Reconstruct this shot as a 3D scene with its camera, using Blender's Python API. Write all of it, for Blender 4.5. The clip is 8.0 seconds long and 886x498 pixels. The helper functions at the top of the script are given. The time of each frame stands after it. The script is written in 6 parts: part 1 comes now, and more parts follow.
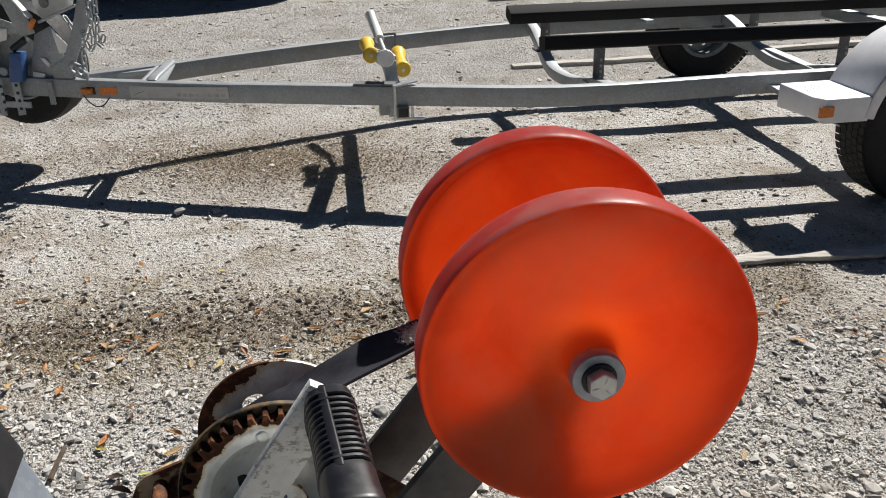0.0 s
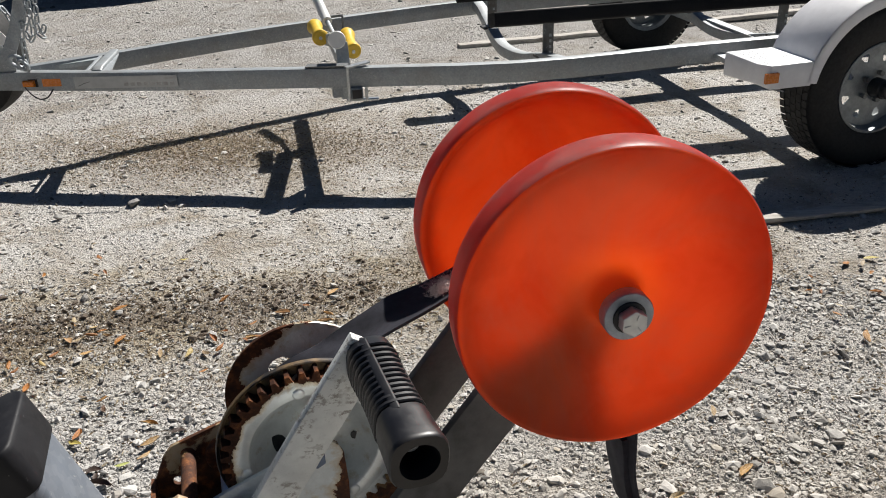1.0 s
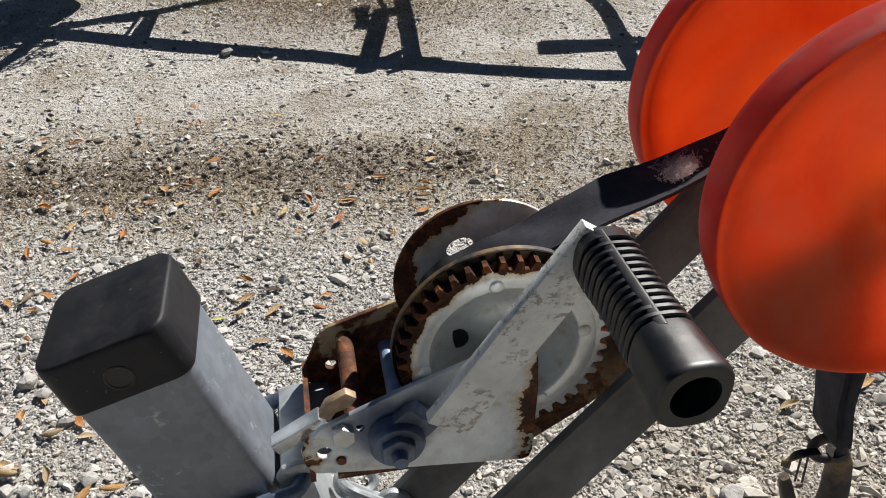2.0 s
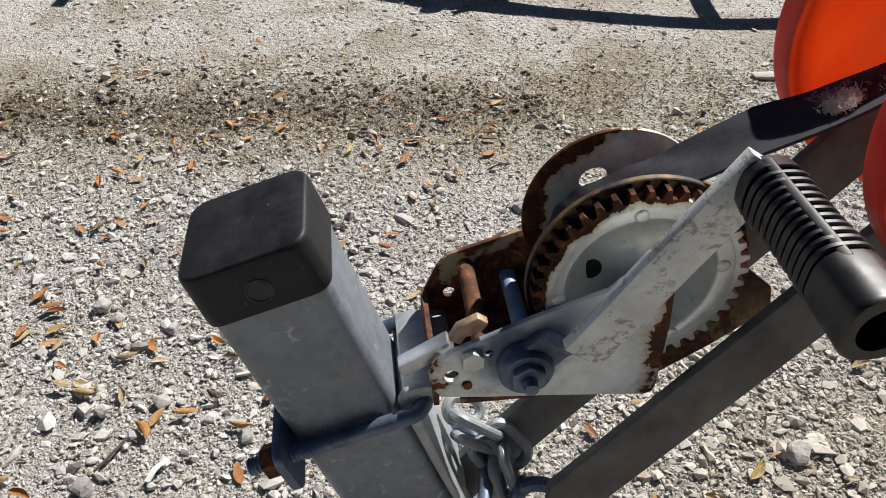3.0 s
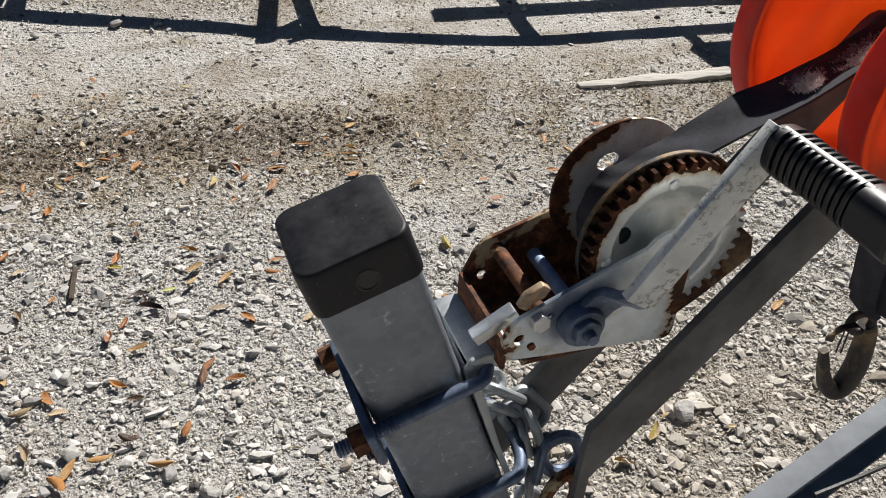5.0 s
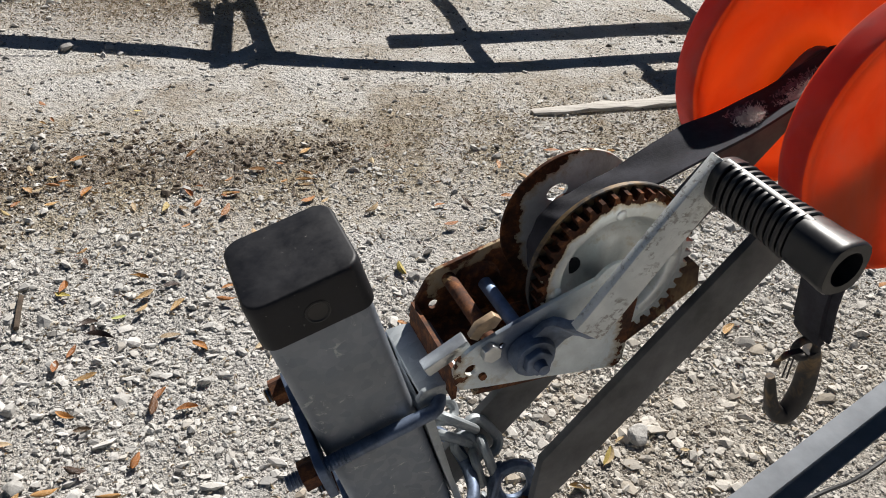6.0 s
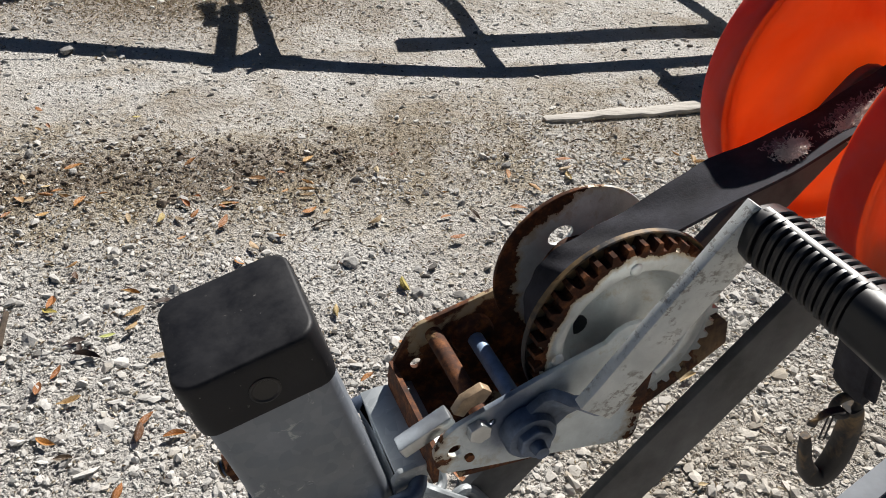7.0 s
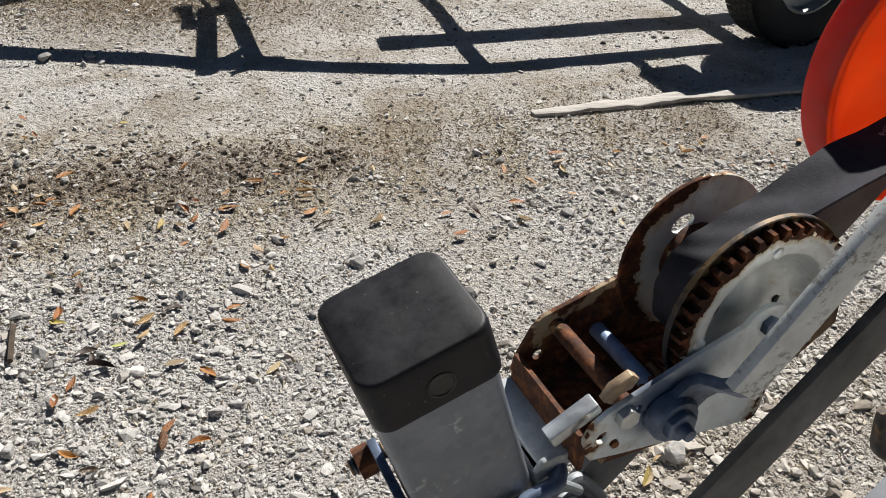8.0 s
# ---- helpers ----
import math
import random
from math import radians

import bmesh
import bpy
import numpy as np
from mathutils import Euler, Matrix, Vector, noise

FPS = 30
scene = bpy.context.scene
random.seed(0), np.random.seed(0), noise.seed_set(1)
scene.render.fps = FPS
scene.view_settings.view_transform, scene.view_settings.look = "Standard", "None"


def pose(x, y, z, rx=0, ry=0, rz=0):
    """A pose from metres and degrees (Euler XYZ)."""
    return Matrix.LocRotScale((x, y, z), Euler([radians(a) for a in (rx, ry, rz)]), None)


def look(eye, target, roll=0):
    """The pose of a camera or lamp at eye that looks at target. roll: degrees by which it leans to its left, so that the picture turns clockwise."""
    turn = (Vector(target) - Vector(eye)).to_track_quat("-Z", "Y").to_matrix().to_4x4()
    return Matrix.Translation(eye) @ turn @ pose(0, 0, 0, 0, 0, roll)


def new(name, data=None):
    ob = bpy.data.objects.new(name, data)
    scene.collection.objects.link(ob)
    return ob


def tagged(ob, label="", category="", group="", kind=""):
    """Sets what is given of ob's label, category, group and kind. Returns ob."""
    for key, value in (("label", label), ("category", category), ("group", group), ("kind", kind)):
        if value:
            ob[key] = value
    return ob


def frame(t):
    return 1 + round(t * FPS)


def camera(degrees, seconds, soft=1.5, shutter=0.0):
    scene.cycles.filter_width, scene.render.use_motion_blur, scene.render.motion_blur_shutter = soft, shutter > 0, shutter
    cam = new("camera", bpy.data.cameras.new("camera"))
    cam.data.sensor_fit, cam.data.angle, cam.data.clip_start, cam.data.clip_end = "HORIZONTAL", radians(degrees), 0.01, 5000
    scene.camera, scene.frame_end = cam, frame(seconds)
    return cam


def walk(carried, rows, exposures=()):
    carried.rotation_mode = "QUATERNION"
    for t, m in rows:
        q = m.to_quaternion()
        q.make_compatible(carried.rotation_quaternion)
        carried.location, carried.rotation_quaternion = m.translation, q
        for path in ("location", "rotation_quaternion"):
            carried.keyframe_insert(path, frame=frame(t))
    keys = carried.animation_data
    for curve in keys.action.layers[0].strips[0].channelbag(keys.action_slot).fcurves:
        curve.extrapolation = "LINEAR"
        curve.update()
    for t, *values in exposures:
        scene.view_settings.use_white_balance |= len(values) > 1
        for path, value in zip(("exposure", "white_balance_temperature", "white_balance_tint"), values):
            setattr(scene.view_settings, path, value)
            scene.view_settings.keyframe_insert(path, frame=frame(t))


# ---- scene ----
LENS = 55.1
cam = camera(55.1, 8.0, soft=1.0)
PATH = [
    (0, (0.34, 0.333, 1.301), (0.126, 2.138, 0.466), -1.0),
    (0.5, (0.316, 0.324, 1.295), (0.162, 2.122, 0.434), -0.8),
    (1, (0.288, 0.306, 1.29), (0.197, 2.104, 0.418), -2.0),
    (1.5, (0.265, 0.347, 1.271), (0.22, 2.13, 0.367), -1.4),
    (1.7, (0.229, 0.37, 1.257), (0.141, 2.103, 0.262), -1.2),
    (1.8, (0.212, 0.382, 1.25), (0.078, 2.08, 0.202), -1.1),
    (1.9, (0.198, 0.385, 1.25), (0.012, 2.05, 0.157), -0.8),
    (2, (0.187, 0.396, 1.24), (-0.055, 2.029, 0.111), -0.4),
    (2.2, (0.175, 0.401, 1.228), (-0.19, 1.973, 0.047), -1.1),
    (3.3, (0.105, 0.371, 1.225), (-0.212, 1.91, -0.012), 0.1),
    (3.5, (0.083, 0.362, 1.226), (-0.225, 1.897, -0.019), -0.5),
    (4, (0.02, 0.339, 1.235), (-0.16, 1.896, -0.007), -0.3),
    (4.5, (-0.017, 0.316, 1.239), (0.032, 1.902, 0.022), 2.9),
    (4.7, (-0.029, 0.301, 1.242), (0.048, 1.909, 0.054), 3.2),
    (5.8, (-0.031, 0.282, 1.252), (0.159, 1.913, 0.11), 4.5),
    (6, (-0.026, 0.291, 1.251), (0.18, 1.938, 0.135), 5.1),
    (6.5, (-0.009, 0.342, 1.242), (0.22, 1.99, 0.132), 5.7),
    (7, (0.004, 0.39, 1.226), (0.177, 2.04, 0.11), 4.8),
    (7.5, (-0.008, 0.406, 1.229), (0.206, 2.051, 0.112), 4.2),
    (8, (-0.108, 0.392, 1.221), (0.157, 2.031, 0.106), 4.6),
]
walk(cam, [(t, look(eye, target, roll)) for t, eye, target, roll in PATH], [(0.0, 0.52), (8.0, 0.52)])

# ---- sky and sun ----
SUN = Vector((0.43, 0.86, 1.0)).normalized()
world = bpy.data.worlds.new("sky")
scene.world = world
world.use_nodes = True
wn = world.node_tree
sky = wn.nodes.new("ShaderNodeTexSky")
sky.sky_type = "NISHITA"
sky.sun_disc = False
sky.sun_elevation = math.asin(SUN.z)
sky.sun_rotation = math.atan2(SUN.x, SUN.y)
sky.ozone_density, sky.dust_density = 7.0, 0.3
wn.links.new(sky.outputs[0], wn.nodes["Background"].inputs[0])
wn.nodes["Background"].inputs[1].default_value = 0.0175
sun_data = bpy.data.lights.new("sun", "SUN")
sun_data.energy, sun_data.angle, sun_data.color = 5.0, radians(0.53), (1.0, 0.962, 0.908)
sun = new("sun", sun_data)
sun.matrix_world = look(SUN * 30, (0, 0, 0))


# ---- materials ----
class Mat:
    """A principled material and short ways to wire noise into it."""

    def __init__(self, name, rough=0.6, metal=0.0, spec=0.5):
        self.m = bpy.data.materials.new(name)
        self.m.use_nodes = True
        self.t = self.m.node_tree
        self.p = self.t.nodes["Principled BSDF"]
        self.p.inputs["Roughness"].default_value = rough
        self.p.inputs["Metallic"].default_value = metal
        self.p.inputs["Specular IOR Level"].default_value = spec
        self.co = self.t.nodes.new("ShaderNodeTexCoord").outputs["Object"]

    def node(self, kind, **values):
        n = self.t.nodes.new(kind)
        for k, v in values.items():
            n.inputs[k.replace("_", " ")].default_value = v
        return n

    def link(self, a, b):
        self.t.links.new(a, b)

    def noise(self, scale, detail=5.0, rough=0.6, co=None, distort=0.0):
        n = self.node("ShaderNodeTexNoise", Scale=scale, Detail=detail, Roughness=rough, Distortion=distort)
        self.link(co or self.co, n.inputs["Vector"])
        return n.outputs["Fac"]

    def voronoi(self, scale, out="Distance", co=None):
        n = self.node("ShaderNodeTexVoronoi", Scale=scale)
        self.link(co or self.co, n.inputs["Vector"])
        return n.outputs[out]

    def ramp(self, fac, stops):
        n = self.t.nodes.new("ShaderNodeValToRGB")
        e = n.color_ramp.elements
        while len(e) < len(stops):
            e.new(0.5)
        for el, (pos, col) in zip(e, stops):
            el.position = pos
            el.color = (*col, 1) if len(col) == 3 else (col[0], col[0], col[0], 1)
        self.link(fac, n.inputs[0])
        return n.outputs[0]

    def mix(self, fac, a, b):
        n = self.t.nodes.new("ShaderNodeMix")
        n.data_type = "RGBA"
        for value, sock in ((fac, n.inputs[0]), (a, n.inputs[6]), (b, n.inputs[7])):
            if isinstance(value, (int, float)):
                sock.default_value = value
            elif isinstance(value, tuple):
                sock.default_value = (*value, 1)
            else:
                self.link(value, sock)
        return n.outputs[2]

    def math(self, op, a, b=0.0):
        n = self.t.nodes.new("ShaderNodeMath")
        n.operation = op
        for value, sock in ((a, n.inputs[0]), (b, n.inputs[1])):
            if isinstance(value, (int, float)):
                sock.default_value = value
            else:
                self.link(value, sock)
        return n.outputs[0]

    def color(self, c):
        if isinstance(c, tuple):
            self.p.inputs["Base Color"].default_value = (*c, 1)
        else:
            self.link(c, self.p.inputs["Base Color"])
        return self

    def rough(self, r):
        self.link(r, self.p.inputs["Roughness"])
        return self

    def bump(self, height, strength=0.3, distance=0.001):
        n = self.node("ShaderNodeBump", Strength=strength, Distance=distance)
        self.link(height, n.inputs["Height"])
        self.link(n.outputs[0], self.p.inputs["Normal"])
        return self


def galvanized(name, tone=1.0, dirt=0.25, cool=0.0):
    m = Mat(name, 0.55, 0.45)
    spangle = m.voronoi(150, "Color")
    g = m.ramp(spangle, [(0.1, ((0.34 - 0.3 * cool) * tone, 0.37 * tone, (0.39 + cool) * tone)), (0.9, ((0.43 - 0.3 * cool) * tone, 0.46 * tone, (0.48 + cool) * tone))])
    big = m.ramp(m.noise(9, 6, 0.65), [(0.42, (0.0,)), (0.7, (1.0,))])
    c = m.mix(m.math("MULTIPLY", big, dirt), g, (0.30 * tone, 0.28 * tone, 0.25 * tone))
    streak = m.ramp(m.noise(60, 4, 0.7, distort=1.2), [(0.62, (0.0,)), (0.68, (1.0,))])
    c = m.mix(m.math("MULTIPLY", streak, 0.5), c, (0.62, 0.63, 0.63))
    m.color(c).rough(m.ramp(m.noise(35), [(0.3, (0.42,)), (0.7, (0.68,))]))
    m.bump(m.noise(180, 3), 0.15, 0.0006)
    return m.m


def rusted(name, paint, amount, rough=0.55, metal=0.0):
    """Paint that flakes to rust; amount 0..1 is how much of it is gone."""
    m = Mat(name, rough, metal)
    n = m.noise(16, 8, 0.62, distort=0.4)
    lo = 0.70 - 0.42 * amount
    flake = m.ramp(n, [(lo, (0.0,)), (lo + 0.03, (1.0,))])
    halo = m.ramp(n, [(lo - 0.12, (0.0,)), (lo, (1.0,))])
    rust = m.ramp(m.noise(90, 8, 0.7), [(0.3, (0.018, 0.009, 0.006)), (0.5, (0.085, 0.028, 0.010)), (0.72, (0.32, 0.115, 0.032))])
    grime = m.ramp(m.noise(40, 6), [(0.35, tuple(c * 0.72 for c in paint)), (0.65, paint)])
    stained = m.mix(m.math("MULTIPLY", halo, 0.55), grime, (0.42, 0.26, 0.10))
    m.color(m.mix(flake, stained, rust))
    m.rough(m.mix(flake, (rough, rough, rough), (0.85, 0.85, 0.85)))
    m.bump(m.math("SUBTRACT", m.noise(120, 6), m.math("MULTIPLY", flake, 0.5)), 0.5, 0.0012)
    return m.m


def plain(name, col, rough=0.5, metal=0.0, scale=30, vary=0.15, bump=0.1):
    m = Mat(name, rough, metal)
    a, b = tuple(c * (1 - vary) for c in col), tuple(min(1, c * (1 + vary)) for c in col)
    m.color(m.ramp(m.noise(scale, 6, 0.65), [(0.35, a), (0.65, b)]))
    m.rough(m.ramp(m.noise(scale * 2.3), [(0.3, (max(0.05, rough - 0.08),)), (0.7, (min(1.0, rough + 0.1),))]))
    m.bump(m.noise(scale * 8, 4), bump, 0.0008)
    return m.m


def polyurethane(name, share, deep, pale, skin=((0.70, 0.085, 0.022), (0.86, 0.145, 0.045), (0.82, 0.30, 0.15)), thin=0.0):
    """Cloudy orange plastic that lets the sun through; thin is how much more passes near the hub."""
    m = Mat(name, 0.34)
    m.p.inputs["Specular IOR Level"].default_value = 0.25
    cloud = m.noise(11, 4, 0.6, distort=0.8)
    smear = m.ramp(m.noise(6.5, 7, 0.65, distort=2.6), [(0.44, (0.0,)), (0.66, (1.0,))])
    m.color(m.mix(m.math("MULTIPLY", smear, 0.8), m.ramp(cloud, [(0.35, skin[0]), (0.65, skin[1])]), skin[2]))
    m.rough(m.ramp(m.noise(50, 5), [(0.35, (0.30,)), (0.7, (0.52,))]))
    m.bump(m.noise(30, 3), 0.06, 0.001)
    thru = m.t.nodes.new("ShaderNodeBsdfTranslucent")
    glow = m.ramp(cloud, [(0.3, deep), (0.55, pale)])
    glow = m.mix(m.math("MULTIPLY", smear, 0.4), glow, (deep[0] * 0.74, deep[1] * 0.95, deep[2] * 1.25))
    both = m.t.nodes.new("ShaderNodeMixShader")
    both.inputs[0].default_value = share
    if thin:
        sep = m.t.nodes.new("ShaderNodeSeparateXYZ")
        m.link(m.co, sep.inputs[0])
        x, z = sep.outputs["X"], m.math("SUBTRACT", sep.outputs["Z"], 0.11)
        r = m.math("MULTIPLY", m.math("SQRT", m.math("ADD", m.math("MULTIPLY", x, x), m.math("MULTIPLY", z, z))), 10.0)
        near = m.ramp(r, [(0.22, (0.8,)), (0.50, (0.0,))])
        glow = m.mix(near, glow, (0.98, 0.33, 0.085))
        m.link(m.math("ADD", share, m.math("MULTIPLY", near, thin)), both.inputs[0])
    m.link(glow, thru.inputs["Color"])
    m.link(m.p.outputs[0], both.inputs[1])
    m.link(thru.outputs[0], both.inputs[2])
    m.link(both.outputs[0], m.t.nodes["Material Output"].inputs["Surface"])
    return m.m


def rust_ramp(m):
    return m.ramp(m.noise(90, 8, 0.7), [(0.3, (0.018, 0.009, 0.006)), (0.5, (0.070, 0.024, 0.010)), (0.72, (0.28, 0.10, 0.03))])


def worn_shape(name, paint, field, rough=0.55, metal=0.05):
    """Paint with rust where field(material, x, z) is above nought, roughened by noise."""
    m = Mat(name, rough, metal)
    sep = m.t.nodes.new("ShaderNodeSeparateXYZ")
    m.link(m.co, sep.inputs[0])
    v = m.math("ADD", field(m, sep.outputs["X"], sep.outputs["Z"]), m.math("MULTIPLY", m.math("SUBTRACT", m.noise(48, 8, 0.66), 0.5), 3.0))
    flake = m.ramp(m.math("ADD", v, 0.5), [(0.49, (0.0,)), (0.53, (1.0,))])
    halo = m.ramp(m.math("ADD", v, 0.5), [(0.0, (0.0,)), (0.5, (1.0,))])
    grime = m.ramp(m.noise(22, 7, 0.65), [(0.35, tuple(c * 0.66 for c in paint)), (0.65, paint)])
    stained = m.mix(m.math("MULTIPLY", halo, 0.72), grime, (0.42, 0.29, 0.12))
    blot = m.ramp(m.noise(70, 7, 0.7), [(0.56, (0.0,)), (0.68, (1.0,))])
    stained = m.mix(m.math("MULTIPLY", blot, 0.45), stained, (0.38, 0.29, 0.15))
    m.color(m.mix(flake, stained, rust_ramp(m)))
    m.rough(m.mix(flake, (rough, rough, rough), (0.88, 0.88, 0.88)))
    m.bump(m.math("SUBTRACT", m.noise(120, 6), m.math("MULTIPLY", flake, 0.6)), 0.5, 0.0012)
    return m.m


def gear_field(m, x, z):
    dx, dz = m.math("SUBTRACT", x, 0.0485), m.math("SUBTRACT", z, 0.0965)
    r = m.math("SQRT", m.math("ADD", m.math("MULTIPLY", dx, dx), m.math("MULTIPLY", dz, dz)))
    way = m.math("SUBTRACT", m.math("MULTIPLY", dx, 0.75), m.math("MULTIPLY", dz, 0.65))
    teeth_rust = m.math("SUBTRACT", m.math("MULTIPLY", m.math("SUBTRACT", r, 0.0625), 120.0), m.math("MULTIPLY", way, 12.0))
    return teeth_rust


def flange_field(m, x, z):
    dx, dz = m.math("SUBTRACT", x, 0.0510), m.math("SUBTRACT", z, 0.0975)
    r = m.math("SQRT", m.math("ADD", m.math("MULTIPLY", dx, dx), m.math("MULTIPLY", dz, dz)))
    return m.math("SUBTRACT", m.math("SUBTRACT", m.math("MULTIPLY", m.math("SUBTRACT", r, 0.048), 75.0), m.math("MULTIPLY", dx, 20.0)), 1.0)


def plate_field(m, x, z):
    return m.math("MULTIPLY", m.math("SUBTRACT", m.math("ABSOLUTE", m.math("ADD", x, 0.0075)), 0.0695), 55.0)


def oiled_plate():
    """The painted side plate, with dark blue oil spread round the crank's hub."""
    mat = worn_shape("winch_paint", (0.80, 0.86, 0.87), plate_field, 0.35)
    t = mat.node_tree
    p = t.nodes["Principled BSDF"]
    old = p.inputs["Base Color"].links[0].from_socket
    co = t.nodes.new("ShaderNodeTexCoord")
    gap = t.nodes.new("ShaderNodeVectorMath")
    gap.operation = "SUBTRACT"
    gap.inputs[1].default_value = (-0.026, -0.0475, 0.053)
    t.links.new(co.outputs["Object"], gap.inputs[0])
    far = t.nodes.new("ShaderNodeVectorMath")
    far.operation = "LENGTH"
    t.links.new(gap.outputs[0], far.inputs[0])
    grain = t.nodes.new("ShaderNodeTexNoise")
    grain.inputs["Scale"].default_value, grain.inputs["Detail"].default_value = 55.0, 5.0
    t.links.new(co.outputs["Object"], grain.inputs["Vector"])
    push = t.nodes.new("ShaderNodeMath")
    push.operation = "MULTIPLY_ADD"
    push.inputs[1].default_value, push.inputs[2].default_value = 0.022, -0.011
    t.links.new(grain.outputs["Fac"], push.inputs[0])
    both = t.nodes.new("ShaderNodeMath")
    t.links.new(far.outputs["Value"], both.inputs[0])
    t.links.new(push.outputs[0], both.inputs[1])
    edge = t.nodes.new("ShaderNodeMapRange")
    edge.inputs["From Min"].default_value, edge.inputs["From Max"].default_value = 0.018, 0.038
    edge.inputs["To Min"].default_value, edge.inputs["To Max"].default_value = 0.92, 0.0
    t.links.new(both.outputs[0], edge.inputs["Value"])
    mix = t.nodes.new("ShaderNodeMix")
    mix.data_type = "RGBA"
    mix.inputs[7].default_value = (0.07, 0.10, 0.17, 1)
    t.links.new(edge.outputs["Result"], mix.inputs[0])
    t.links.new(old, mix.inputs[6])
    t.links.new(mix.outputs[2], p.inputs["Base Color"])
    return mat


def scuffed_zinc():
    m = Mat("scuffed_zinc", 0.55, 0.05)
    base = m.ramp(m.noise(30, 6), [(0.35, (0.62, 0.64, 0.62)), (0.65, (0.82, 0.84, 0.81))])
    mp = m.t.nodes.new("ShaderNodeMapping")
    mp.inputs["Rotation"].default_value = (0, radians(56), 0)
    mp.inputs["Scale"].default_value = (0.8, 1.0, 1.25)
    m.link(m.co, mp.inputs[0])
    scar = m.ramp(m.noise(170, 9, 0.75, co=mp.outputs[0]), [(0.51, (0.0,)), (0.57, (1.0,))])
    patch = m.ramp(m.noise(38, 4), [(0.44, (0.0,)), (0.54, (1.0,))])
    c = m.mix(m.math("MULTIPLY", m.math("MULTIPLY", scar, patch), 0.8), base, (0.27, 0.25, 0.22))
    m.color(c).bump(m.math("SUBTRACT", m.noise(150, 5), m.math("MULTIPLY", scar, 0.5)), 0.4, 0.001)
    return m.m


def earthy(m):
    """Where tan earth has been washed into the gravel, beside the near trailer's frame."""
    sep = m.t.nodes.new("ShaderNodeSeparateXYZ")
    m.link(m.co, sep.inputs[0])
    right = m.ramp(m.math("MULTIPLY", m.math("ADD", sep.outputs["X"], 1.0), 0.5), [(0.48, (0.0,)), (0.68, (1.0,))])
    close = m.ramp(m.math("MULTIPLY", sep.outputs["Y"], 0.25), [(0.40, (1.0,)), (0.53, (0.0,))])
    return m.math("MULTIPLY", m.math("MULTIPLY", right, close), m.ramp(m.noise(5.0, 6, 0.7), [(0.35, (0.35,)), (0.6, (1.0,))]))


